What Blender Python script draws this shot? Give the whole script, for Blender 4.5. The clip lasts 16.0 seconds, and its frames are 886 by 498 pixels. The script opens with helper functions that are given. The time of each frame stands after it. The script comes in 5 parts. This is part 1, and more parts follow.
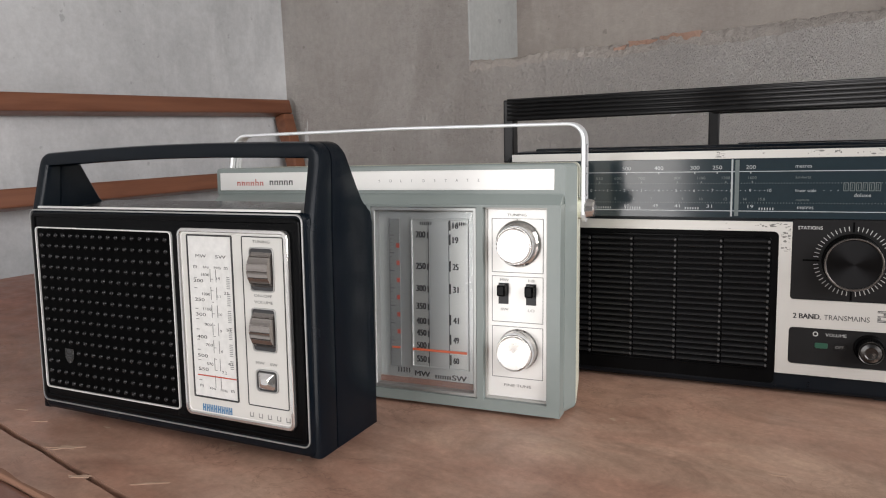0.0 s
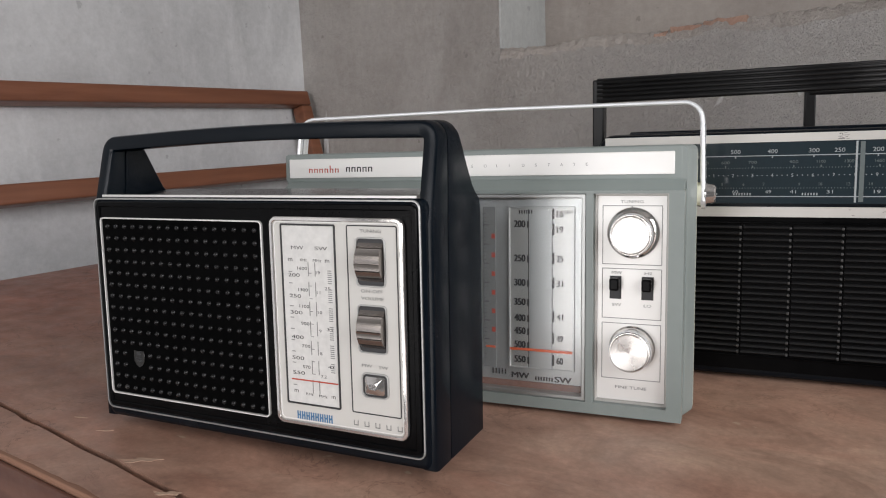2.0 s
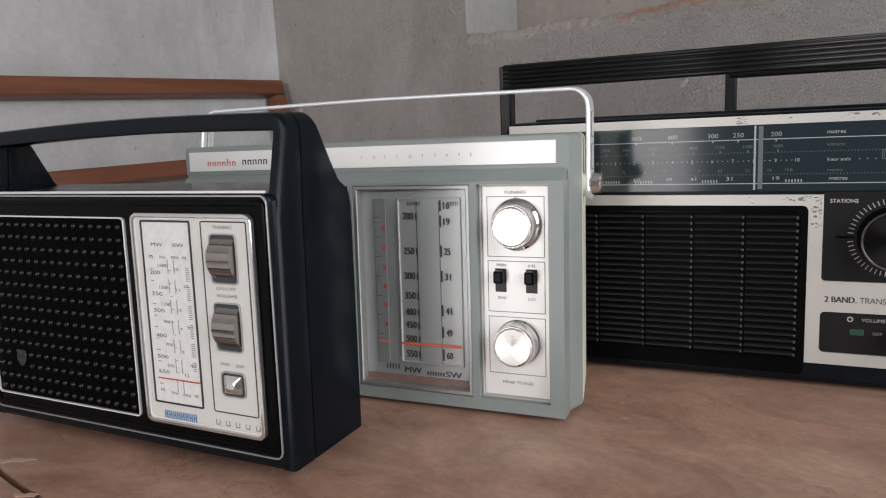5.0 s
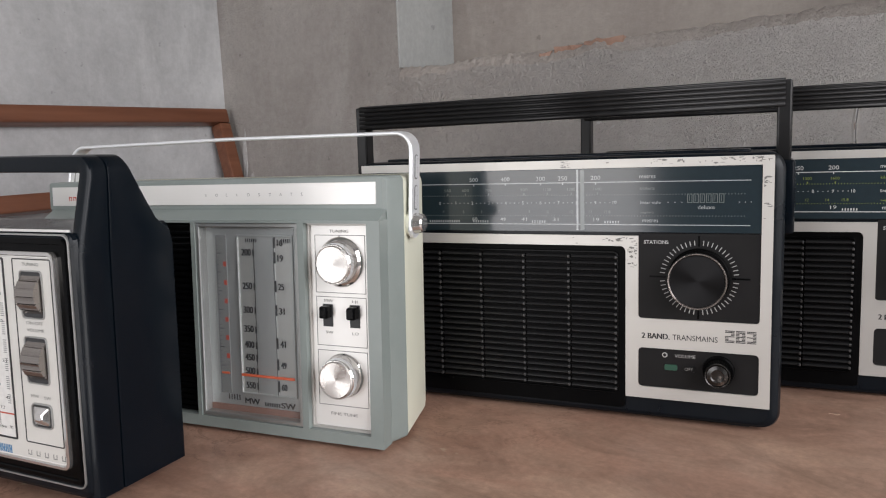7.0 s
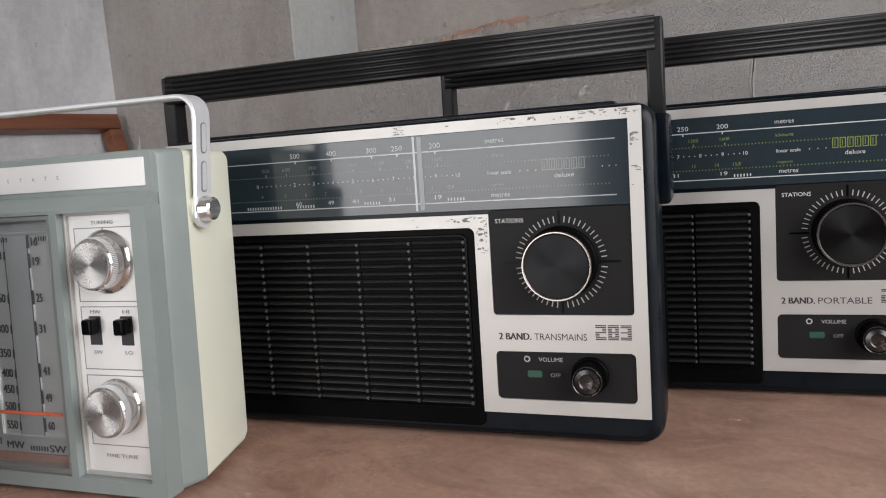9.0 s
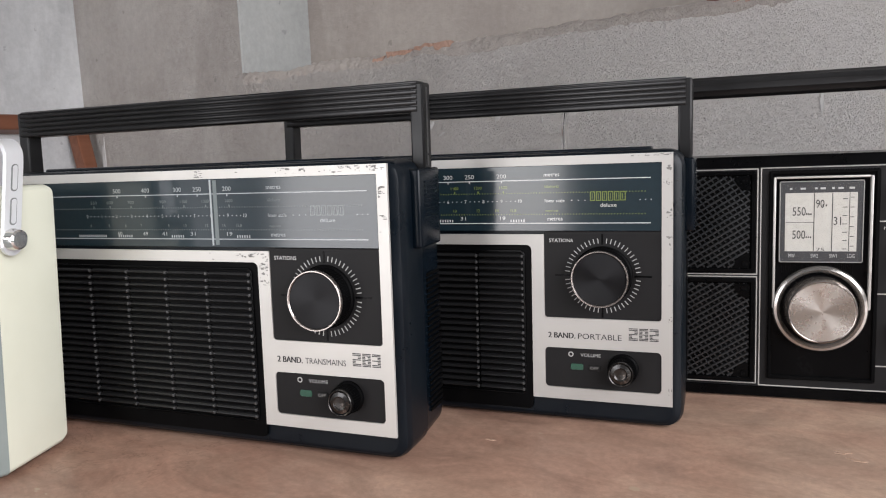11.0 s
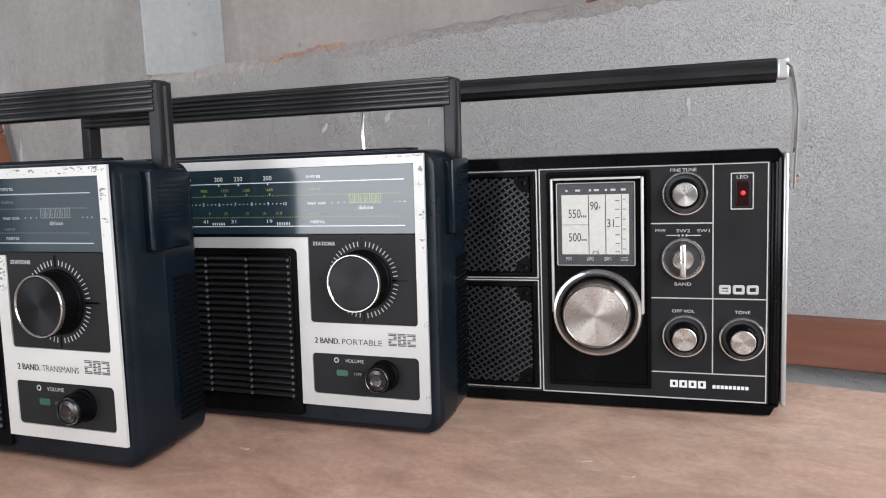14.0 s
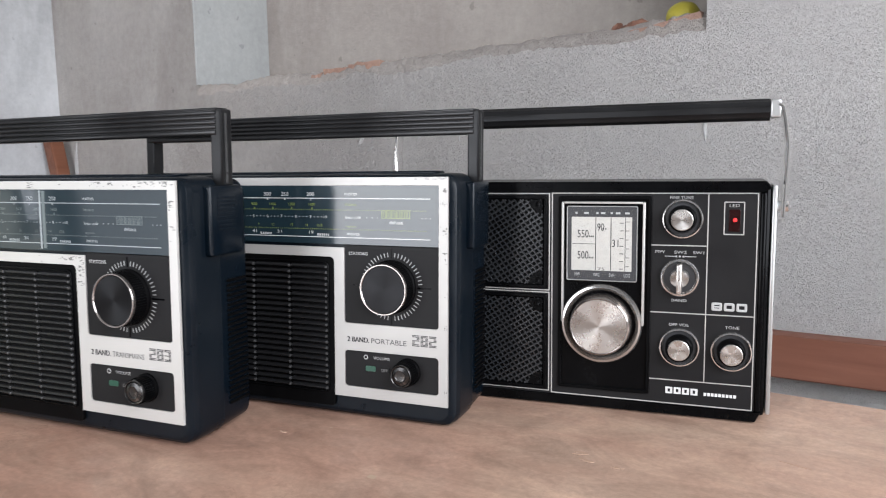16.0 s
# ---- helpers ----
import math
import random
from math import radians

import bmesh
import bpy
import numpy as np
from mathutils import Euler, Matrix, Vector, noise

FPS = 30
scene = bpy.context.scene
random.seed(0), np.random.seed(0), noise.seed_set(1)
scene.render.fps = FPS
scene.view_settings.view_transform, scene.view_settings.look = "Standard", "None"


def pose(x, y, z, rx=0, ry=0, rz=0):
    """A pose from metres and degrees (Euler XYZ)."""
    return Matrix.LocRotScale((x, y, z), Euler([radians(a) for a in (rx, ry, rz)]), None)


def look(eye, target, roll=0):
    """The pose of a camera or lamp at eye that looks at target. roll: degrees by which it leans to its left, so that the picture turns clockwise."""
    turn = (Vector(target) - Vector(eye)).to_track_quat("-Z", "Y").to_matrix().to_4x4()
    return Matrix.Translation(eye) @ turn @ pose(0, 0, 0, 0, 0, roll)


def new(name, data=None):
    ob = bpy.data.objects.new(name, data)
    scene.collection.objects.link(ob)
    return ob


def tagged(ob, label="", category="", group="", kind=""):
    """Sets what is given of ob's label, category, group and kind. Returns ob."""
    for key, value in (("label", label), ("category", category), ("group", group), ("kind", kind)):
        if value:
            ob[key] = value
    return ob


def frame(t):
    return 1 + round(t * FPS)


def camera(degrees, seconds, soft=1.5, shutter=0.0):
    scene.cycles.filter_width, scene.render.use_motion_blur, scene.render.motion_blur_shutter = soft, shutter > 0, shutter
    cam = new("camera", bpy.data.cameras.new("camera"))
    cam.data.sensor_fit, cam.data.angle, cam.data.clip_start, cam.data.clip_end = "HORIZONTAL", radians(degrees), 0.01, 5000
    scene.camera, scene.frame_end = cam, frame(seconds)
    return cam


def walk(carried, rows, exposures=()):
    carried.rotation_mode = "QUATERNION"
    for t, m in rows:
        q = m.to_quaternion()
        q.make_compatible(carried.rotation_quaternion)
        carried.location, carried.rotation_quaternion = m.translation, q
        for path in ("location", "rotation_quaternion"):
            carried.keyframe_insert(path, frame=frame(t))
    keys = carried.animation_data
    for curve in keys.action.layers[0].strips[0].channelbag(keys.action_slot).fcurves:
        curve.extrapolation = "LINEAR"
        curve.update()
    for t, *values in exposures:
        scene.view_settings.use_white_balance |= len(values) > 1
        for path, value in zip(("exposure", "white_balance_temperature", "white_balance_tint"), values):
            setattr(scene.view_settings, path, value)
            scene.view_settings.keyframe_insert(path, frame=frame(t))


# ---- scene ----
cam = camera(61.6, 16.0, 1.1, 0.18)
PATH = [
    (0, (-0.0100, 0.0071, 0.9579), (-0.8123, 1.8144, 0.6576), -1.89),
    (0.5, (-0.0194, 0.0095, 0.9585), (-0.8102, 1.8193, 0.6432), -2.08),
    (1, (-0.0263, 0.0060, 0.9564), (-0.8320, 1.8085, 0.6371), -2.22),
    (1.5, (-0.0594, -0.0001, 0.9578), (-0.8970, 1.7890, 0.6457), -2.02),
    (2, (-0.1006, 0.0175, 0.9496), (-0.8805, 1.8329, 0.6393), -2.11),
    (2.5, (-0.1256, 0.0342, 0.9386), (-0.9005, 1.8512, 0.6257), -1.42),
    (3, (-0.1357, 0.0385, 0.9335), (-0.9186, 1.8506, 0.6121), -1.48),
    (3.5, (-0.1365, 0.0373, 0.9331), (-0.9129, 1.8534, 0.6184), -1.49),
    (4, (-0.1149, 0.0443, 0.9362), (-0.9075, 1.8504, 0.6050), -2.14),
    (4.5, (-0.0590, 0.0597, 0.9455), (-0.8562, 1.8606, 0.5975), -2.56),
    (5, (-0.0238, 0.0636, 0.9486), (-0.8375, 1.8578, 0.6038), -2.97),
    (5.2, (-0.0099, 0.0682, 0.9551), (-0.8215, 1.8599, 0.5927), -3.40),
    (7.3, (0.0863, 0.0981, 0.9556), (-0.6724, 1.9291, 0.6875), -1.81),
    (7.5, (0.0850, 0.1175, 0.9498), (-0.6404, 1.9627, 0.6865), -1.79),
    (8, (0.1060, 0.1934, 0.9290), (-0.5968, 2.0456, 0.6547), -1.81),
    (8.5, (0.1219, 0.2114, 0.9269), (-0.5489, 2.0751, 0.6500), -4.30),
    (9, (0.1228, 0.2100, 0.9234), (-0.5399, 2.0789, 0.6626), -4.25),
    (9.5, (0.1425, 0.2075, 0.9305), (-0.5400, 2.0690, 0.6680), -4.26),
    (10, (0.2003, 0.2025, 0.9393), (-0.4215, 2.0870, 0.6903), -2.24),
    (10.2, (0.2351, 0.2013, 0.9534), (-0.4347, 2.0690, 0.7025), -1.54),
    (12.3, (0.3038, 0.2368, 0.9328), (-0.3893, 2.0918, 0.6527), -2.95),
    (12.5, (0.3123, 0.2392, 0.9360), (-0.3701, 2.0986, 0.6587), -2.87),
    (13, (0.3622, 0.2449, 0.9525), (-0.3276, 2.1034, 0.6871), -3.84),
    (13.5, (0.4211, 0.2689, 0.9458), (-0.2102, 2.1497, 0.6927), -2.18),
    (14, (0.4248, 0.2741, 0.9383), (-0.2436, 2.1417, 0.6820), -2.39),
    (14.5, (0.4351, 0.2716, 0.9397), (-0.2145, 2.1477, 0.6980), -1.16),
    (15, (0.4449, 0.2781, 0.9343), (-0.2013, 2.1537, 0.6809), -1.46),
    (15.5, (0.4445, 0.2724, 0.9345), (-0.2240, 2.1410, 0.6872), -1.61),
    (16, (0.4538, 0.2188, 0.9515), (-0.2946, 2.0580, 0.7120), -0.86),
]
walk(cam, [(t, look(eye, target, roll)) for t, eye, target, roll in PATH],
     [(0, -0.07, 6550, 13), (1.5, -0.14, 6500, 13), (2.5, -0.27, 6450, 14), (5.2, -0.3, 6450, 14), (7.3, -0.14, 6450, 14), (9.4, -0.1, 6400, 14), (10.2, 0.12, 6400, 14), (12.3, 0.23, 6200, 13), (14, 0.47, 6050, 12), (16, 0.5, 6050, 12)])

# ---- world and light ----
ROOM = pose(0, 1.344, 0, 0, 0, -10.34)      # x along the back wall, y into it
world = bpy.data.worlds.new("sky")
world.use_nodes = True
scene.world = world
wn = world.node_tree
sky = wn.nodes.new("ShaderNodeTexSky")
sky.sky_type, sky.sun_disc = "NISHITA", False
sky.sun_elevation, sky.sun_rotation = radians(48), radians(150)
wn.nodes["Background"].inputs[1].default_value = 0.12
wn.links.new(sky.outputs[0], wn.nodes["Background"].inputs[0])

sun = new("sun", bpy.data.lights.new("sun", "SUN"))
sun.data.energy, sun.data.angle, sun.data.color = 1.0, radians(12), (1.0, 0.96, 0.9)
sun.matrix_world = look((3, -8, 9), (0, 0, 0))


def window_light(name, eye, target, w, h, watts):
    """Daylight standing in a window opening."""
    ob = new(name, bpy.data.lights.new(name, "AREA"))
    ob.data.shape, ob.data.size, ob.data.size_y = "RECTANGLE", w, h
    ob.data.energy, ob.data.color = watts, (1.0, 0.985, 0.96)
    ob.matrix_world = ROOM @ look(eye, target)


window_light("doorway_daylight", (-0.4, -3.3, 1.1), (-0.3, 0, 1.0), 1.2, 2.0, 33)
window_light("side_window_daylight", (1.98, -1.5, 1.65), (-1.0, -1.0, 0.7), 2.0, 1.4, 64)

# ---- materials ----
def nodes_of(name):
    m = bpy.data.materials.new(name)
    m.use_nodes = True
    nt = m.node_tree
    return m, nt, nt.nodes["Principled BSDF"]


def add(nt, kind, **inputs):
    n = nt.nodes.new(kind)
    for k, v in inputs.items():
        n.inputs[k].default_value = v
    return n


def coords(nt, scale=(1, 1, 1)):
    tc, mp = nt.nodes.new("ShaderNodeTexCoord"), nt.nodes.new("ShaderNodeMapping")
    mp.inputs["Scale"].default_value = scale
    nt.links.new(tc.outputs["Object"], mp.inputs["Vector"])
    return mp.outputs[0]


def noise_tex(nt, vec, scale, detail=5, rough=0.55, distort=0.0):
    n = add(nt, "ShaderNodeTexNoise", Scale=scale, Detail=detail, Roughness=rough, Distortion=distort)
    nt.links.new(vec, n.inputs["Vector"])
    return n.outputs["Fac"]


def ramp(nt, fac, stops):
    r = nt.nodes.new("ShaderNodeValToRGB")
    e = r.color_ramp.elements
    while len(e) < len(stops):
        e.new(0.5)
    for el, (p, c) in zip(e, stops):
        el.position = p
        el.color = (*c, 1) if isinstance(c, tuple) else (c, c, c, 1)
    nt.links.new(fac, r.inputs[0])
    return r.outputs[0]


def mix(nt, fac, a, b, blend="MIX"):
    n = nt.nodes.new("ShaderNodeMix")
    n.data_type, n.blend_type = "RGBA", blend
    for v, i in ((fac, 0), (a, 6), (b, 7)):
        if isinstance(v, (int, float)):
            n.inputs[i].default_value = v
        elif isinstance(v, tuple):
            n.inputs[i].default_value = (*v, 1)
        else:
            nt.links.new(v, n.inputs[i])
    return n.outputs[2]


def bump(nt, bsdf, height, strength, dist, prev=None):
    b = add(nt, "ShaderNodeBump", Strength=strength, Distance=dist)
    nt.links.new(height, b.inputs["Height"])
    if prev:
        nt.links.new(prev, b.inputs["Normal"])
    nt.links.new(b.outputs[0], bsdf.inputs["Normal"])
    return b.outputs[0]


def plastic(name, col, rough=0.35, grain=0.15, dust=0.02, grain_scale=1800, spec=0.5):
    """Moulded plastic with fine grain, uneven gloss and a little dust."""
    m, nt, b = nodes_of(name)
    v = coords(nt)
    big = noise_tex(nt, v, 22, 6, 0.65)
    fine = noise_tex(nt, v, grain_scale, 2)
    dusty = tuple(min(1, c + dust) for c in col)
    nt.links.new(ramp(nt, big, [(0.35, col), (0.72, dusty)]), b.inputs["Base Color"])
    nt.links.new(ramp(nt, big, [(0.3, rough * 0.8), (0.75, min(1, rough * 1.35))]), b.inputs["Roughness"])
    b.inputs["Specular IOR Level"].default_value = spec
    bump(nt, b, fine, grain, 0.0002)
    return m


def metal(name, col, rough=0.3, spots=0.0, spot_col=(0.06, 0.055, 0.05), brushed=None, aniso=0.0, amount=0.9):
    m, nt, b = nodes_of(name)
    v = coords(nt)
    b.inputs["Metallic"].default_value = amount
    fac = noise_tex(nt, v, 90, 8, 0.7)
    base = ramp(nt, noise_tex(nt, v, 14, 4), [(0.3, tuple(c * 0.95 for c in col)), (0.7, col)])
    if spots:
        pits = ramp(nt, fac, [(1 - spots - 0.03, 0.0), (1 - spots, 1.0)])
        base = mix(nt, pits, base, spot_col)
    nt.links.new(base, b.inputs["Base Color"])
    nt.links.new(ramp(nt, fac, [(0.3, rough * 0.93), (0.7, rough * 1.12)]), b.inputs["Roughness"])
    if brushed:
        bump(nt, b, noise_tex(nt, coords(nt, brushed), 60, 3), 0.25, 0.0002)
    if aniso:
        b.inputs["Anisotropic"].default_value = aniso
        t = nt.nodes.new("ShaderNodeTangent")
        t.direction_type, t.axis = "RADIAL", "Y"
        nt.links.new(t.outputs[0], b.inputs["Tangent"])
    return m


def plain(name, col, rough=0.5, coat=0.0):
    m, nt, b = nodes_of(name)
    v = coords(nt)
    nt.links.new(ramp(nt, noise_tex(nt, v, 260, 3), [(0.3, tuple(c * 0.88 for c in col)), (0.7, col)]), b.inputs["Base Color"])
    b.inputs["Roughness"].default_value = rough
    if coat:
        b.inputs["Coat Weight"].default_value, b.inputs["Coat Roughness"].default_value = coat, 0.11
        b.inputs["Specular IOR Level"].default_value = 0.1
        b.inputs["Coat IOR"].default_value = 1.6      # both faces of the sheet reflect
    return m


def glass(name, haze=0.05, rough=0.03, haze_col=(0.7, 0.74, 0.76), ior=1.5):
    """Thin clear pane: see-through, Fresnel gloss, a film of dust."""
    m, nt, b = nodes_of(name)
    nt.nodes.remove(b)
    out = nt.nodes["Material Output"]
    clear, gloss, dust = nt.nodes.new("ShaderNodeBsdfTransparent"), nt.nodes.new("ShaderNodeBsdfGlossy"), nt.nodes.new("ShaderNodeBsdfDiffuse")
    gloss.inputs["Roughness"].default_value = rough
    dust.inputs["Color"].default_value = (*haze_col, 1)
    lw = add(nt, "ShaderNodeLayerWeight", Blend=0.5)
    f5, fr = add(nt, "ShaderNodeMath"), nt.nodes.new("ShaderNodeMapRange")
    f5.operation, f5.inputs[1].default_value = "POWER", 5.0
    nt.links.new(lw.outputs["Facing"], f5.inputs[0])
    nt.links.new(f5.outputs[0], fr.inputs[0])
    fr.inputs[3].default_value, fr.inputs[4].default_value = ((ior - 1) / (ior + 1)) ** 2, 1.0
    m1, m2 = nt.nodes.new("ShaderNodeMixShader"), nt.nodes.new("ShaderNodeMixShader")
    v = coords(nt)
    nt.links.new(ramp(nt, noise_tex(nt, v, 30, 6), [(0.3, haze * 0.6), (0.75, haze * 1.5)]), m1.inputs[0])
    nt.links.new(clear.outputs[0], m1.inputs[1])
    nt.links.new(dust.outputs[0], m1.inputs[2])
    nt.links.new(fr.outputs[0], m2.inputs[0])
    nt.links.new(m1.outputs[0], m2.inputs[1])
    nt.links.new(gloss.outputs[0], m2.inputs[2])
    nt.links.new(m2.outputs[0], out.inputs[0])
    return m


def plaster(name, dark, light, stain, relief, relief_scale, fine=0.5, pale_end=None):
    """Trowelled cement: blotches, streaks, pits and rough relief."""
    m, nt, b = nodes_of(name)
    v = coords(nt)
    streak = coords(nt, (3.2, 3.2, 0.8))
    blot = noise_tex(nt, v, 3.1, 7, 0.62, 0.6)
    col = ramp(nt, blot, [(0.32, dark), (0.68, light)])
    col = mix(nt, ramp(nt, noise_tex(nt, streak, 2.3, 6, 0.65, 0.4), [(0.52, 0.0), (0.74, 0.55)]), col, stain)
    col = mix(nt, 0.45, col, ramp(nt, noise_tex(nt, v, 70, 6, 0.7), [(0.3, 0.42), (0.7, 0.62)]), "OVERLAY")
    pits = ramp(nt, noise_tex(nt, v, 38, 3, 0.5), [(0.26, 1.0), (0.3, 0.0)])
    col = mix(nt, mix(nt, 0.4, (0, 0, 0), pits), col, tuple(c * 0.45 for c in dark))
    if pale_end:
        # colour mixed paler towards the far end
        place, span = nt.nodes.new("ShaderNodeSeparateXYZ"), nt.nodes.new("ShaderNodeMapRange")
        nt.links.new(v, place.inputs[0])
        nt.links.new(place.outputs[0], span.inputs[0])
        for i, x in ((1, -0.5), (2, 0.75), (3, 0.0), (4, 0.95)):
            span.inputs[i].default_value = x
        paler_col = ramp(nt, noise_tex(nt, v, 5, 6, 0.6), [(0.3, tuple(c * 0.86 for c in pale_end)), (0.7, pale_end)])
        paler_col = mix(nt, 0.5, paler_col, ramp(nt, noise_tex(nt, v, 70, 6, 0.7), [(0.3, 0.4), (0.7, 0.62)]), "OVERLAY")
        col = mix(nt, span.outputs[0], col, paler_col)
    nt.links.new(col, b.inputs["Base Color"])
    b.inputs["Roughness"].default_value = 0.88
    b.inputs["Specular IOR Level"].default_value = 0.25
    # rough cast grows towards the far end of the wall
    grad = nt.nodes.new("ShaderNodeSeparateXYZ")
    nt.links.new(v, grad.inputs[0])
    ramped = nt.nodes.new("ShaderNodeMapRange")
    for i, x in ((1, -0.75), (2, 0.35), (3, 0.25), (4, 1.0)):
        ramped.inputs[i].default_value = x
    nt.links.new(grad.outputs[0], ramped.inputs[0])
    rough = noise_tex(nt, coords(nt, (1, 1, 0.8)), relief_scale, 10, 0.72, 0.3)
    rough = ramp(nt, rough, [(0.34, 0.0), (0.66, 1.0)])
    amount = mix(nt, ramped.outputs[0], (0.5, 0.5, 0.5), rough)
    first = bump(nt, b, amount, relief, 0.0105)
    grit = mix(nt, ramped.outputs[0], (0.5, 0.5, 0.5), noise_tex(nt, v, 200, 6, 0.7))
    bump(nt, b, grit, fine, 0.0058 * fine, first)
    return m


def wood(name, dark, light, scale=(1.6, 16, 16), rough=0.45, worn=None, relief=0.15):
    m, nt, b = nodes_of(name)
    v = coords(nt, scale)
    grain = noise_tex(nt, v, 2.2, 8, 0.62, 1.4)
    col = ramp(nt, grain, [(0.28, dark), (0.5, tuple((a + c) / 2 for a, c in zip(dark, light))), (0.75, light)])
    u = coords(nt)
    col = mix(nt, 0.5, col, ramp(nt, noise_tex(nt, u, 5, 5), [(0.3, 0.4), (0.7, 0.6)]), "OVERLAY")
    if worn:
        mask = ramp(nt, noise_tex(nt, coords(nt, (1.0, 2.2, 1)), 4.5, 8, 0.7, 0.8), [(0.42, 0.0), (0.68, 1.0)])
        # the pale tone also grows steadily towards the far end
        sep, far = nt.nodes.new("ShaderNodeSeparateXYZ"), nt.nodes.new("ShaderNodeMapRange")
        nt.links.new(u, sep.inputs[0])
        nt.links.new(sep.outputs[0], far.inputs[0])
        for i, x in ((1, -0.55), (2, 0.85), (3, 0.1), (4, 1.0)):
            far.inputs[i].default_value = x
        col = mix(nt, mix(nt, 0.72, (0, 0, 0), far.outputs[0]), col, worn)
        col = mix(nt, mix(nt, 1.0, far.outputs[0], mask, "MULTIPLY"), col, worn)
        dirt = ramp(nt, noise_tex(nt, coords(nt, (0.8, 1.7, 1)), 9, 9, 0.75, 0.5), [(0.33, 0.75), (0.5, 0.0)])
        col = mix(nt, mix(nt, 0.42, (0, 0, 0), dirt), col, tuple(c * 0.5 for c in dark))
        col = mix(nt, 0.5, col, ramp(nt, noise_tex(nt, u, 220, 4, 0.7), [(0.3, 0.38), (0.7, 0.62)]), "OVERLAY")
        # blotches in the finish, curling hairline cracks, fine light scratches
        col = mix(nt, 0.7, col, ramp(nt, noise_tex(nt, coords(nt, (1, 1.7, 1)), 11, 9, 0.74, 1.0), [(0.3, 0.26), (0.5, 0.5), (0.7, 0.72)]), "OVERLAY")
        crack = ramp(nt, noise_tex(nt, coords(nt, (1, 1.3, 1)), 17, 5, 0.62, 0.9), [(0.490, 0.0), (0.496, 1.0), (0.503, 1.0), (0.509, 0.0)])
        where = ramp(nt, noise_tex(nt, u, 6.5, 3, 0.5), [(0.44, 0.0), (0.58, 0.85)])
        where = mix(nt, far.outputs[0], where, (0, 0, 0))
        col = mix(nt, mix(nt, 1.0, crack, where, "MULTIPLY"), col, tuple(c * 0.35 for c in dark))
        scratch = ramp(nt, noise_tex(nt, coords(nt, (9, 60, 1)), 3.1, 4, 0.6, 0.4), [(0.735, 0.0), (0.78, 0.45)])
        col = mix(nt, scratch, col, (0.44, 0.31, 0.24))
        chips = ramp(nt, noise_tex(nt, coords(nt, (1, 1.8, 1)), 26, 3, 0.5), [(0.735, 0.0), (0.75, 1.0)])
        col = mix(nt, chips, col, (0.42, 0.31, 0.22))
    nt.links.new(col, b.inputs["Base Color"])
    nt.links.new(ramp(nt, noise_tex(nt, u, 40, 6), [(0.3, rough * 0.85), (0.7, min(1, rough * 1.25))]), b.inputs["Roughness"])
    bump(nt, b, grain, relief, 0.0015)
    return m


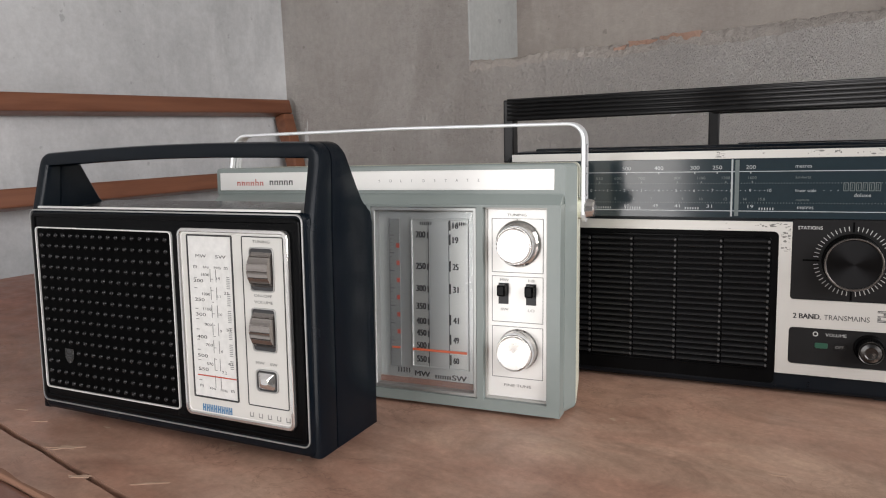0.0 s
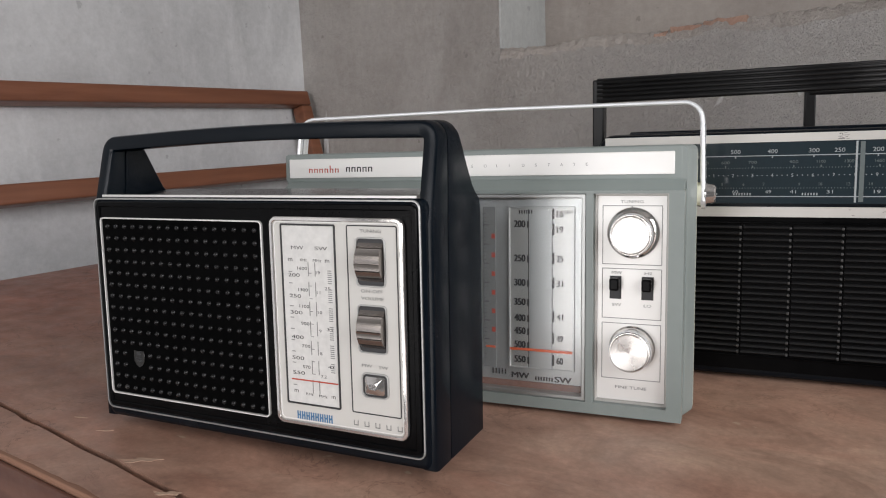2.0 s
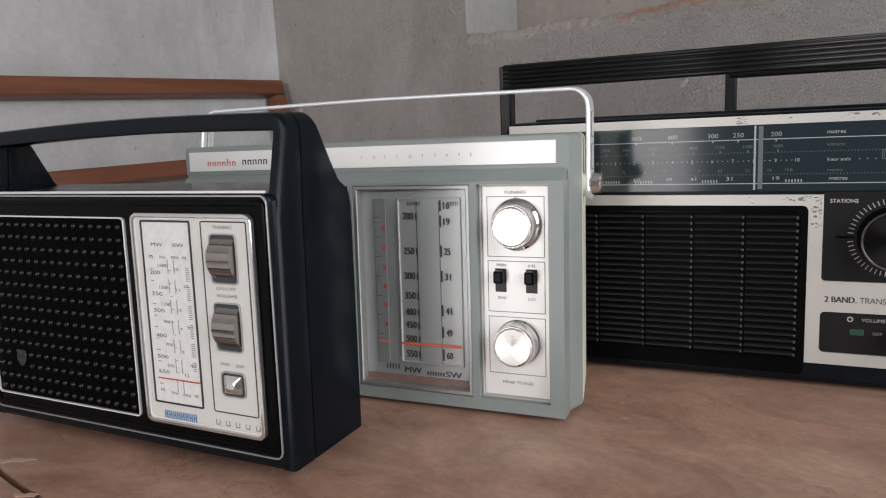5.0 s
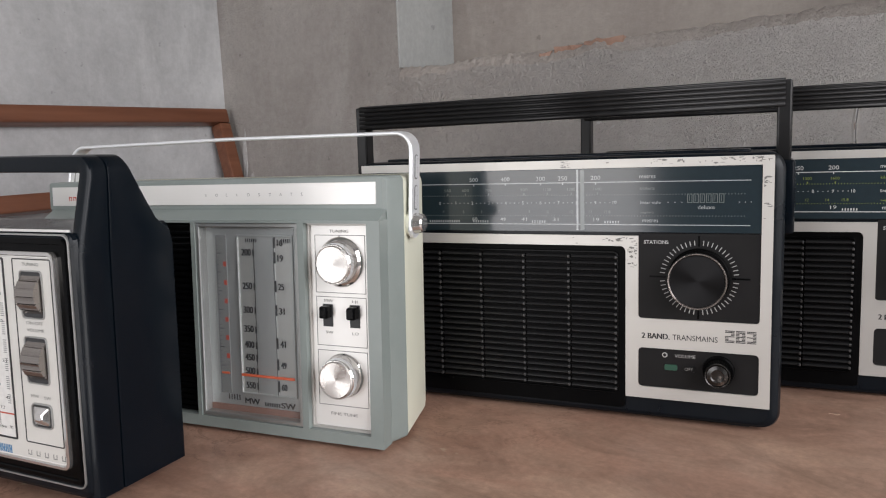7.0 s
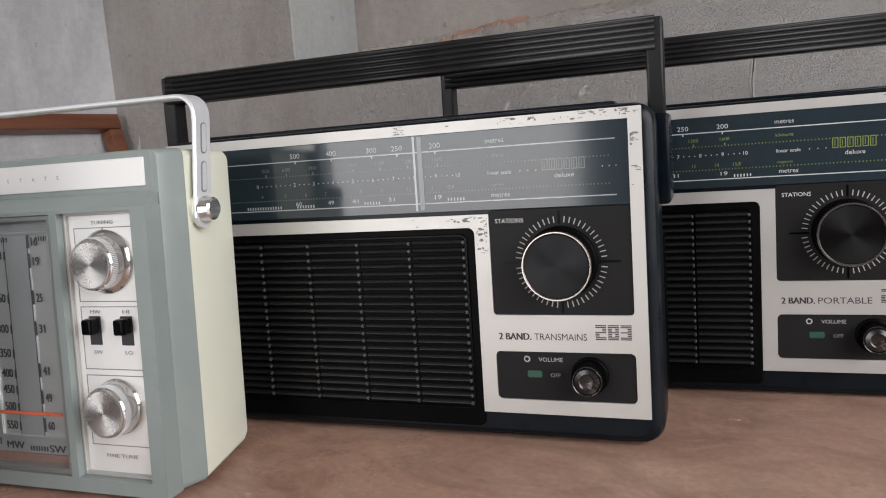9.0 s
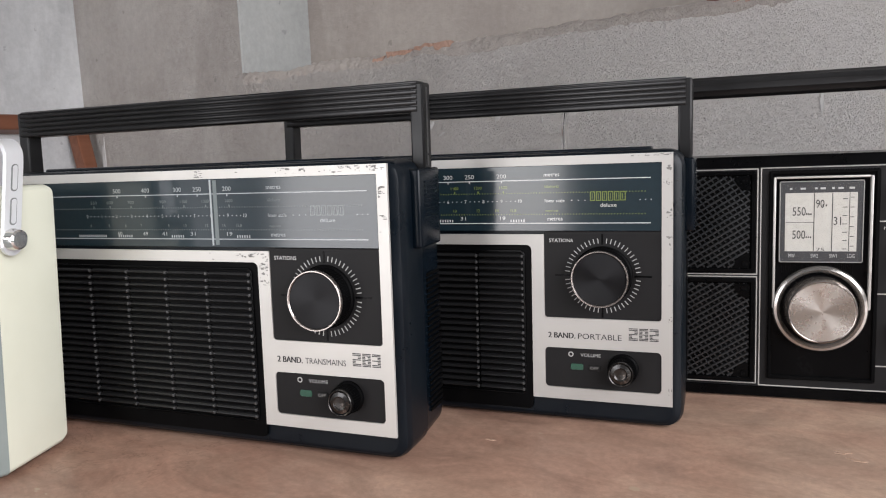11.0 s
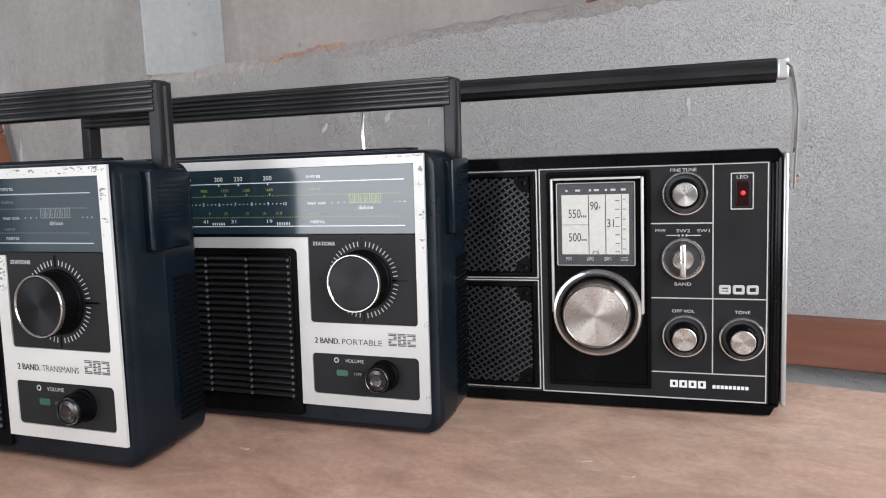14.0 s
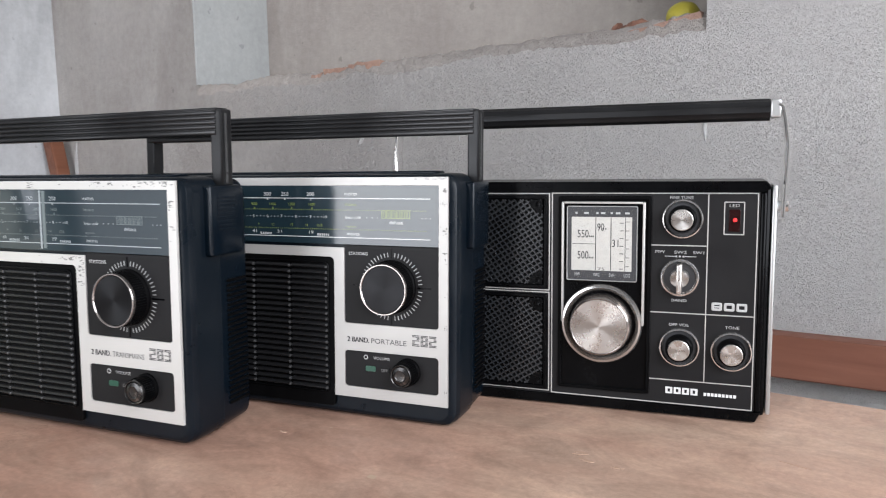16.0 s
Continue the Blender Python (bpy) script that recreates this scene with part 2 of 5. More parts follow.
M = {
    "left": plaster("plaster_smooth", (0.385, 0.387, 0.393), (0.55, 0.557, 0.565), (0.64, 0.645, 0.65), 0.12, 14, 0.25),
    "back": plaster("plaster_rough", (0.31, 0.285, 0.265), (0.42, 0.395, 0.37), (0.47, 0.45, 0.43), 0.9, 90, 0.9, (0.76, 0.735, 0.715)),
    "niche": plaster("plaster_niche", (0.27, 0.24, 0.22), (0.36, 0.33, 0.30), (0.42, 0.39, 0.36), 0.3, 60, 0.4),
    "jamb": plaster("plaster_skim", (0.34, 0.35, 0.345), (0.41, 0.418, 0.41), (0.43, 0.437, 0.43), 0.05, 40, 0.2),
    "brick": plaster("broken_brick", (0.30, 0.175, 0.13), (0.44, 0.29, 0.225), (0.42, 0.36, 0.31), 0.6, 60, 0.8),
    "chip": plaster("broken_mortar", (0.33, 0.295, 0.27), (0.46, 0.42, 0.385), (0.50, 0.46, 0.43), 0.8, 70, 0.9),
    "floor": plaster("cement_floor", (0.22, 0.22, 0.21), (0.30, 0.30, 0.29), (0.34, 0.33, 0.32), 0.1, 20, 0.3),
    "ground": plaster("dry_ground", (0.24, 0.20, 0.16), (0.33, 0.29, 0.24), (0.36, 0.32, 0.28), 0.3, 9, 0.4),
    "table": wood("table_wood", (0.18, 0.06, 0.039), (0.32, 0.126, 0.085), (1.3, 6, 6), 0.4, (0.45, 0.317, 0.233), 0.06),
    "tedge": wood("table_edge_wood", (0.085, 0.032, 0.02), (0.15, 0.062, 0.038), (1.6, 20, 20), 0.5),
    "raw": wood("bare_ply_edge", (0.17, 0.078, 0.048), (0.30, 0.16, 0.10), (2, 30, 30), 0.7),
    "frame": wood("brown_painted_wood", (0.125, 0.042, 0.02), (0.215, 0.085, 0.045), (1.2, 14, 14), 0.4),
    "rail": wood("rail_wood", (0.14, 0.050, 0.029), (0.205, 0.083, 0.050), (1.2, 14, 14), 0.5),
    "black": plastic("black_plastic", (0.0013, 0.0014, 0.0017), 0.22, 0.1, 0.002, 1800, 0.075),
    "navy": plastic("blue_black_plastic", (0.0012, 0.0036, 0.0068), 0.23, 0.08, 0.002, 1800, 0.2),
    "matt": plastic("matt_black_plastic", (0.0016, 0.0016, 0.0018), 0.4, 0.3, 0.002, 1800, 0.04),
    "deep": plastic("deep_black_plastic", (0.0007, 0.0007, 0.0008), 0.4, 0.3, 0.001, 1800, 0.02),
    "grip": plastic("ribbed_grip_plastic", (0.005, 0.005, 0.0054), 0.36, 0.15, 0.004, 1800, 0.3),
    "panel": plastic("dark_grey_panel", (0.0125, 0.0122, 0.0125), 0.4, 0.2, 0.003, 1800, 0.1),
    "scaleback": plain("dial_backing", (0.010, 0.021, 0.028), 0.5, 1.0),
    "silver": metal("brushed_silver", (0.79, 0.78, 0.755), 0.45, 0.0, brushed=(0.4, 1, 12), amount=0.55),
    "worn": metal("worn_silver_trim", (0.55, 0.537, 0.506), 0.42, 0.3, amount=0.4),
    "bright": metal("bright_silver_trim", (0.44, 0.428, 0.405), 0.42, 0.24, amount=0.4),
    "dullalu": metal("dull_worn_aluminium", (0.40, 0.41, 0.40), 0.34, 0.26, amount=0.75),
    "midchrome": metal("soft_chrome", (0.52, 0.50, 0.475), 0.15),
    "dimsilver": metal("dull_silver_line", (0.4, 0.4, 0.39), 0.35, 0.2, amount=0.7),
    "chrome": metal("chrome", (0.72, 0.70, 0.68), 0.1),
    "spun": metal("spun_aluminium", (0.54, 0.515, 0.485), 0.27, aniso=0.85),
    "alu": metal("aluminium_strap", (0.80, 0.815, 0.83), 0.4, amount=0.55),
    "lattice": plastic("dark_grey_lattice", (0.016, 0.0175, 0.0195), 0.28, 0.1, 0.006),
    # studs greyer than their grille, with the tiny highlights put into the colour
    "stud": plastic("stud_highlight_plastic", (0.009, 0.009, 0.0095), 0.25, 0.1, 0.004, 1800, 0.35),
    "scuff": plain("rubbed_grey_plating", (0.17, 0.165, 0.155), 0.6),
    # slats a little lighter than the panel behind them
    "slat": plastic("slat_black_plastic", (0.006, 0.006, 0.0065), 0.3, 0.1, 0.004, 1800, 0.34),
    # greyer still: highlights on the slat ends as colour, also the leg inlay
    "nib": plastic("lightened_black_plastic", (0.034, 0.034, 0.034), 0.3, 0.1, 0.012),
    "darkchrome": metal("darkened_chrome", (0.33, 0.30, 0.28), 0.17),
    "tip": metal("scratched_dark_chrome", (0.06, 0.058, 0.056), 0.25, 0.40, (0.2, 0.19, 0.18)),
    "smear": plaster("pale_plaster_smear", (0.46, 0.452, 0.44), (0.57, 0.562, 0.552), (0.52, 0.51, 0.50), 0.6, 120, 0.6),
    "spunbright": metal("polished_spun_aluminium", (0.68, 0.66, 0.635), 0.27, aniso=0.85),
    "shell": plastic("dark_blue_black_shell", (0.0018, 0.0042, 0.0072), 0.3, 0.1, 0.003, 1800, 0.2),
    "shade": plaster("darkened_cement", (0.10, 0.10, 0.10), (0.16, 0.16, 0.155), (0.18, 0.18, 0.18), 0.1, 20, 0.3),
    "satin": plastic("satin_silver_face", (0.58, 0.567, 0.532), 0.42, 0.05, 0.03),
    "tick": plain("thin_white_print", (0.38, 0.38, 0.37)),
    "coatwhite": plain("white_print_under_acrylic", (0.55, 0.56, 0.55), 0.5, 1.0),
    "agedpaper": metal("grey_silvered_scale", (0.62, 0.64, 0.62), 0.34, amount=0.6),
    "white": plain("white_print", (0.6, 0.6, 0.585)),
    "dimwhite": plain("faded_white_print", (0.36, 0.39, 0.40), 0.5, 1.0),
    "lime": plain("yellow_green_print", (0.19, 0.24, 0.055), 0.5, 1.0),
    "ink": plain("black_print", (0.02, 0.02, 0.022)),
    "greyink": plain("grey_print", (0.22, 0.22, 0.21)),
    "blue": plain("blue_print", (0.04, 0.17, 0.34)),
    "red": plain("red_print", (0.48, 0.06, 0.03)),
    "orange": plain("orange_pointer", (0.75, 0.12, 0.03), 0.4),
    "paper": plain("scale_paper", (0.70, 0.69, 0.665), 0.6),
    "celadon": plastic("grey_green_plastic", (0.205, 0.238, 0.226), 0.34, 0.06, 0.03),
    "cream": plastic("cream_plastic", (0.66, 0.67, 0.55), 0.36, 0.06, 0.03),
    "dialgrey": metal("grey_dial_face", (0.55, 0.58, 0.575), 0.34, amount=0.65),
    "stripgrey": plain("grey_scale_strip", (0.19, 0.20, 0.20)),
    "rust": plain("brown_scale_base", (0.22, 0.11, 0.08)),
    "green": plain("green_indicator", (0.018, 0.075, 0.047), 0.3),
    "darkred": plain("dark_red_lens", (0.012, 0.001, 0.001), 0.2),
    "rubber": plastic("rubber", (0.012, 0.012, 0.012), 0.8),
    "clear": glass("clear_glass", 0.03, 0.16),
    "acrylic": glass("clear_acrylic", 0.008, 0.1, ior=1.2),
    "spundark": metal("spun_dark_face", (0.016, 0.016, 0.017), 0.36, aniso=0.8),
    "dimgrey": plain("faded_grey_print", (0.13, 0.155, 0.155), 0.5, 1.0),
    "lamp_card": plain("white_scale_card", (0.44, 0.428, 0.39), 0.5),
    "dust": plain("pale_chip", (0.43, 0.29, 0.21), 0.8),
    "fruit": plastic("yellow_rind", (0.42, 0.36, 0.03), 0.5, 0.3, 0.06, 500),
    "husk": wood("dry_husk", (0.10, 0.04, 0.025), (0.24, 0.12, 0.08), (8, 30, 30), 0.8, None, 0.5),
}
led_mat, led_nt, led_b = nodes_of("lit_red_led")
led_b.inputs["Base Color"].default_value = (0.4, 0.01, 0.01, 1)
led_b.inputs["Emission Color"].default_value = (1, 0.03, 0.03, 1)
led_b.inputs["Emission Strength"].default_value = 0.45
M["led"] = led_mat


# ---- building helpers ----
class Kit:
    """Where parts are being built: millimetres, and the backward lean of a sloping front."""
    unit, lean = 0.001, 0.0


def sharp(bm, angle=20):
    for f in bm.faces:
        f.smooth = len(f.verts) <= 4
    lim = radians(angle)
    for e in bm.edges:
        e.smooth = len(e.link_faces) == 2 and e.calc_face_angle(0) < lim


def mesh_of(name, bm, mats, angle=20):
    bmesh.ops.recalc_face_normals(bm, faces=bm.faces[:])
    sharp(bm, angle)
    u, k = Kit.unit, math.tan(radians(Kit.lean))
    for v in bm.verts:
        x, y, z = v.co * u
        v.co = (x, y + k * z, z)
    me = bpy.data.meshes.new(name)
    bm.to_mesh(me)
    bm.free()
    for m in mats if isinstance(mats, (list, tuple)) else [mats]:
        me.materials.append(M[m])
    return me


def part(name, bm, material, parent, label="", angle=20):
    ob = new(name, mesh_of(name, bm, material, angle))
    ob.parent = parent
    return tagged(ob, label)


def thing(name, m, label, category, group=""):
    ob = new(name)
    ob.matrix_world = m
    ob.empty_display_size = 0.02
    return tagged(ob, label, category, group)


def box(bm, x0, x1, y0, y1, z0, z1, r=0.0, seg=2):
    vs = [bm.verts.new((x, y, z)) for x in (x0, x1) for y in (y0, y1) for z in (z0, z1)]
    fs = [bm.faces.new([vs[i] for i in q]) for q in ((0, 1, 3, 2), (4, 6, 7, 5), (0, 4, 5, 1), (2, 3, 7, 6), (0, 2, 6, 4), (1, 5, 7, 3))]
    if r:
        bmesh.ops.bevel(bm, geom=list({e for f in fs for e in f.edges}), offset=r, segments=seg, affect="EDGES", profile=0.5)
    return bm


def B(*a, **k):
    return box(bmesh.new(), *a, **k)


def outline(x0, x1, z0, z1, r, seg=4):
    pts = []
    for cx, cz, a in ((x1 - r, z0 + r, -90), (x1 - r, z1 - r, 0), (x0 + r, z1 - r, 90), (x0 + r, z0 + r, 180)):
        for i in range(seg + 1):
            t = radians(a + 90 * i / seg)
            pts.append((cx + r * math.cos(t), cz + r * math.sin(t)))
    return pts


def loft(bm, rings, cap0=True, cap1=True, closed=True):
    """Skin a row of equal rings of points."""
    rows = [[bm.verts.new(p) for p in ring] for ring in rings]
    n = len(rows[0])
    for a, b in zip(rows, rows[1:]):
        for i in range(n if closed else n - 1):
            j = (i + 1) % n
            bm.faces.new((a[i], a[j], b[j], b[i]))
    if cap0:
        bm.faces.new(rows[0][::-1])
    if cap1:
        bm.faces.new(rows[-1])
    return rows


def slab(bm, x0, x1, z0, z1, y0, y1, r=3, soft=1.0, seg=4):
    """A rounded plate facing -y, with a softened front edge."""
    rings = []
    for off, y in ((soft, y0), (soft * 0.3, y0 + soft * 0.3), (0, y0 + soft), (0, y1)):
        rings.append([(x, y, z) for x, z in outline(x0 + off, x1 - off, z0 + off, z1 - off, max(r - off, 0.2), seg)])
    loft(bm, rings)
    return bm


def S(*a, **k):
    return slab(bmesh.new(), *a, **k)


def frame_ring(bm, x0, x1, z0, z1, w, y0, y1, r=3, seg=4):
    """A rounded rectangular frame of width w facing -y."""
    o, i = outline(x0, x1, z0, z1, r, seg), outline(x0 + w, x1 - w, z0 + w, z1 - w, max(r - w, 0.3), seg)
    h = w * 0.18
    o2, i2 = outline(x0 + h, x1 - h, z0 + h, z1 - h, max(r - h, 0.3), seg), outline(x0 + w - h, x1 - w + h, z0 + w - h, z1 - w + h, max(r - w + h, 0.3), seg)
    rings = [(o, y1), (o, y0 + h), (o2, y0), (i2, y0), (i, y0 + h), (i, y1)]
    rows = [[bm.verts.new((x, y, z)) for x, z in pts] for pts, y in rings]
    n = len(o)
    for a, b in zip(rows, rows[1:] + rows[:1]):
        for k in range(n):
            bm.faces.new((a[k], a[(k + 1) % n], b[(k + 1) % n], b[k]))
    return bm


def F(*a, **k):
    return frame_ring(bmesh.new(), *a, **k)


def lathe(bm, cx, cz, profile, seg=40):
    """Turn (radius, y) pairs about an axis along y."""
    rings = [[(cx + r * math.cos(2 * math.pi * i / seg), y, cz + r * math.sin(2 * math.pi * i / seg)) for i in range(seg)] for r, y in profile]
    loft(bm, rings)
    return bm


def L(*a, **k):
    return lathe(bmesh.new(), *a, **k)


def lathe_x(bm, cy, cz, profile, seg=28):
    """Turn (radius, x) pairs about an axis along x."""
    rings = [[(x, cy + r * math.cos(2 * math.pi * i / seg), cz + r * math.sin(2 * math.pi * i / seg)) for i in range(seg)] for r, x in profile]
    loft(bm, rings)
    return bm


def along_x(bm, pts, x0, x1, bevel=0.0):
    """A (y, z) outline drawn out along x."""
    a = [bm.verts.new((x0, y, z)) for y, z in pts]
    b = [bm.verts.new((x1, y, z)) for y, z in pts]
    n = len(pts)
    fs = [bm.faces.new(a), bm.faces.new(b[::-1])]
    for i in range(n):
        bm.faces.new((a[i], a[(i + 1) % n], b[(i + 1) % n], b[i]))
    if bevel:
        bmesh.ops.bevel(bm, geom=[e for f in fs for e in f.edges], offset=bevel, segments=3, affect="EDGES", profile=0.5)
    return bm


def cells(bm, xs, zs, filled, y0, y1, r=0.5):
    """A flat plate made of the filled cells of a grid, one connected solid."""
    vs = {}

    def vert(i, k):
        if (i, k) not in vs:
            vs[i, k] = bm.verts.new((xs[i], y0, zs[k]))
        return vs[i, k]
    fs = []
    for i in range(len(xs) - 1):
        for k in range(len(zs) - 1):
            if filled((xs[i] + xs[i + 1]) / 2, (zs[k] + zs[k + 1]) / 2):
                fs.append(bm.faces.new((vert(i, k), vert(i + 1, k), vert(i + 1, k + 1), vert(i, k + 1))))
    back = bmesh.ops.extrude_face_region(bm, geom=fs)
    for v in [g for g in back["geom"] if isinstance(g, bmesh.types.BMVert)]:
        v.co.y = y1
    front = set(fs)
    rim = [e for e in bm.edges if len(e.link_faces) == 2 and abs(e.calc_face_angle(0) - math.pi / 2) < 0.1 and all(abs(v.co.y - y0) < 1e-6 for v in e.verts)]
    if r:
        bmesh.ops.bevel(bm, geom=rim, offset=r, segments=2, affect="EDGES", profile=0.5)
    return bm


def strap(bm, path, normal_w, thick, width):
    """A flat strip bent along a path in the xz plane; width runs along y."""
    rows = []
    n = len(path)
    for i, (x, z) in enumerate(path):
        a, b = path[max(i - 1, 0)], path[min(i + 1, n - 1)]
        d = Vector((b[0] - a[0], b[1] - a[1])).normalized()
        nx, nz = -d.y, d.x
        y, h, c = normal_w, thick / 2, thick * 0.3
        w = width / 2
        rows.append([(x + nx * s, y + t, z + nz * s) for s, t in ((-h, -w + c), (-h + c, -w), (h - c, -w), (h, -w + c), (h, w - c), (h - c, w), (-h + c, w), (-h, w - c))])
    loft(bm, rows)
    return bm


LETTERS = {}


def glyphs(text):
    """Flat letters as vertices and faces, with their size."""
    if text not in LETTERS:
        cu = bpy.data.curves.new("letters", "FONT")
        cu.body, cu.resolution_u = text, 3
        ob = new("letters", cu)
        me = bpy.data.meshes.new_from_object(ob.evaluated_get(bpy.context.evaluated_depsgraph_get()))
        vs = [tuple(v.co) for v in me.vertices]
        LETTERS[text] = vs, [tuple(p.vertices) for p in me.polygons]
        bpy.data.objects.remove(ob)
        bpy.data.meshes.remove(me)
    return LETTERS[text]


def letters(bm, text, x, z, height, y, width=0.0, centre=False, bold=0.0):
    """Printed words: x is the left end (or the middle), z the foot of the letters."""
    vs, fs = glyphs(text)
    if not vs:
        return bm
    x0, x1 = min(v[0] for v in vs), max(v[0] for v in vs)
    z0, z1 = min(0.0, min(v[1] for v in vs)), max(v[1] for v in vs)
    kz = height / (z1 - z0)
    kx = width / (x1 - x0) if width else kz
    shift = x - (kx * (x1 - x0) / 2 if centre else 0)
    for k in range(3 if bold else 1):
        dx, dy = (k - 1) * bold if bold else 0.0, -0.012 * k
        made = [bm.verts.new((shift + (v[0] - x0) * kx + dx, y + dy, z + v[1] * kz)) for v in vs]
        for f in fs:
            bm.faces.new([made[i] for i in f])
    return bm


def scuffs(bm, spans, count, y, seed):
    """Small ragged flakes rubbed off along a trim: spans of (x0, x1, z0, z1)."""
    rnd, place = random.Random(seed), None
    for _ in range(count):
        x0, x1, z0, z1 = spans[rnd.randrange(len(spans))]
        if rnd.random() < 0.22 or not place:
            place = (x0 + (x1 - x0) * rnd.random(), z0 + (z1 - z0) * rnd.random(), x0, x1, z0, z1)
        cx, cz, x0, x1, z0, z1 = place
        cx, cz = min(x1, max(x0, cx + rnd.gauss(0, 2.2))), min(z1, max(z0, cz + rnd.gauss(0, 1.0)))
        w, h = 0.4 + 2.2 * rnd.random() ** 2, 0.25 + 0.9 * rnd.random() ** 2
        pts = []
        for k in range(8):
            a, q = 2 * math.pi * k / 8, 0.5 + 0.5 * rnd.random()
            pts.append((min(x1, max(x0, cx + w * q * math.cos(a))), min(z1, max(z0, cz + h * q * math.sin(a)))))
        loft(bm, [[(px_, yy, pz_) for px_, pz_ in pts] for yy in (y - 0.06, y + 0.1)])
    return bm


def bars(bm, rects, y, thick=0.15):
    """Printed bars: (x0, x1, z0, z1)."""
    for x0, x1, z0, z1 in rects:
        box(bm, x0, x1, y, y + thick, z0, z1)
    return bm


def dots(bm, pts, size, y):
    for x, z in pts:
        box(bm, x - size / 2, x + size / 2, y, y + 0.15, z - size / 2, z + size / 2)
    return bm


def spoke(bm, cx, cz, a, r0, r1, w, y0, y1):
    """A small radial block about an axis along y."""
    c, s = math.cos(a), math.sin(a)
    rings = [[(cx + c * q - s * t, y, cz + s * q + c * t) for q, t in ((r0, -w / 2), (r1, -w / 2), (r1, w / 2), (r0, w / 2))] for y in (y0, y1)]
    loft(bm, rings)
    return bm


# ---- the room ----
def structure(name, bm, mats, m=ROOM, label=""):
    Kit.unit, Kit.lean = 1.0, 0.0
    ob = new(name, mesh_of(name, bm, mats, 30))
    ob.matrix_world = m
    return tagged(ob, label, kind="structure")


XL, XR, YF, TOP = -1.165, 2.05, -3.35, 2.7
NL, NR, ND, NT = -0.588, 0.407, 0.2, 1.75      # the niche: ends, depth, head

structure("floor", B(XL - 0.2, XR + 0.2, YF - 0.2, 0.3, -0.12, 0), "floor", label="grey cement floor")
structure("ground", B(-90, 90, -90, 90, -0.3, -0.13), "ground", label="dry bare ground outside the opening")
structure("ceiling", B(XL - 0.2, XR + 0.2, YF - 0.2, 0.3, TOP, TOP + 0.12), "floor", label="plain cement ceiling")
structure("wall_west", B(XL - 0.2, XL, YF, 0.3, 0, TOP), "left", label="light grey smooth cement plaster wall")
east_wall, front_wall = bmesh.new(), bmesh.new()
for y0, y1, z0, z1 in ((YF, -2.5, 0, TOP), (-0.5, 0.3, 0, TOP), (-2.5, -0.5, 0, 0.95), (-2.5, -0.5, 2.35, TOP)):
    box(east_wall, XR, XR + 0.2, y0, y1, z0, z1)
for x0, x1, z0, z1 in ((XL - 0.2, -1.0, 0, TOP), (0.2, XR + 0.2, 0, TOP), (-1.0, 0.2, 2.1, TOP)):
    box(front_wall, x0, x1, YF - 0.2, YF, z0, z1)
structure("wall_east", east_wall, "left", label="cement plaster wall with a wide window opening")
# unseen wall, coloured dark so the black cases reflect little of it
structure("wall_south", front_wall, "shade", label="unseen cement wall with a doorway, darkened to dim its reflection")


def edge_height(x):
    """The ragged sill of the niche, climbing slowly."""
    base = 1.106 + 0.031 * max(0.0, min(1.0, (x - NL) / (NR - NL))) ** 1.15
    return base + 0.006 * noise.noise((x * 9, 3.1, 0)) + 0.005 * noise.noise((x * 34, 0.7, 0)) + 0.0035 * noise.noise((x * 110, 5, 0))


back = bmesh.new()
count = 320
columns = [NL + (NR - NL) * i / count for i in range(count + 1)]
rows = []
for x in columns:
    top = edge_height(x)
    band = 0.015 + 0.012 * noise.noise((x * 7, 8.2, 0)) + 0.006 * noise.noise((x * 40, 1.2, 0))
    col = [(x, 0, 0), (x, 0, 0.7), (x, 0, top - band - 0.012)]
    for k in range(1, 7):
        t = k / 6
        col.append((x, 0.016 * t * t + 0.004 * noise.noise((x * 55, t * 4, 2)) * math.sin(math.pi * t), top - band * (1 - t) - 0.012 * (1 - t) ** 2))
    col += [(x, 0.032, top - 0.003 + 0.003 * noise.noise((x * 50, 9, 4))), (x, 0.045, top - 0.008), (x, ND, top + 0.018)]
    rows.append([back.verts.new(p) for p in col])
for i, (a, b) in enumerate(zip(rows, rows[1:])):
    for k in range(len(a) - 1):
        f = back.faces.new((a[k], b[k], b[k + 1], a[k + 1]))
        f.material_index = 0 if k < 3 else 1
loft(back, [[(XL, 0.052, z), (NL, 0, z), (NL, 0.3, z), (XL, 0.3, z)] for z in (0, TOP)])      # this end runs a little askew
box(back, NR, XR, 0, 0.3, 0, TOP)
box(back, NL, NR, 0, 0.3, NT, TOP)
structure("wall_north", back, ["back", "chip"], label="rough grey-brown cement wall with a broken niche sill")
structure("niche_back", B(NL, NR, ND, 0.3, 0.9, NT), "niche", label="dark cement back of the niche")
structure("niche_jamb", B(NL, NL + 0.004, 0.0, ND, 1.108, NT), "jamb", label="pale skimmed side of the niche")

# broken bricks bared in the sill
wall_north = bpy.data.objects["wall_north"]
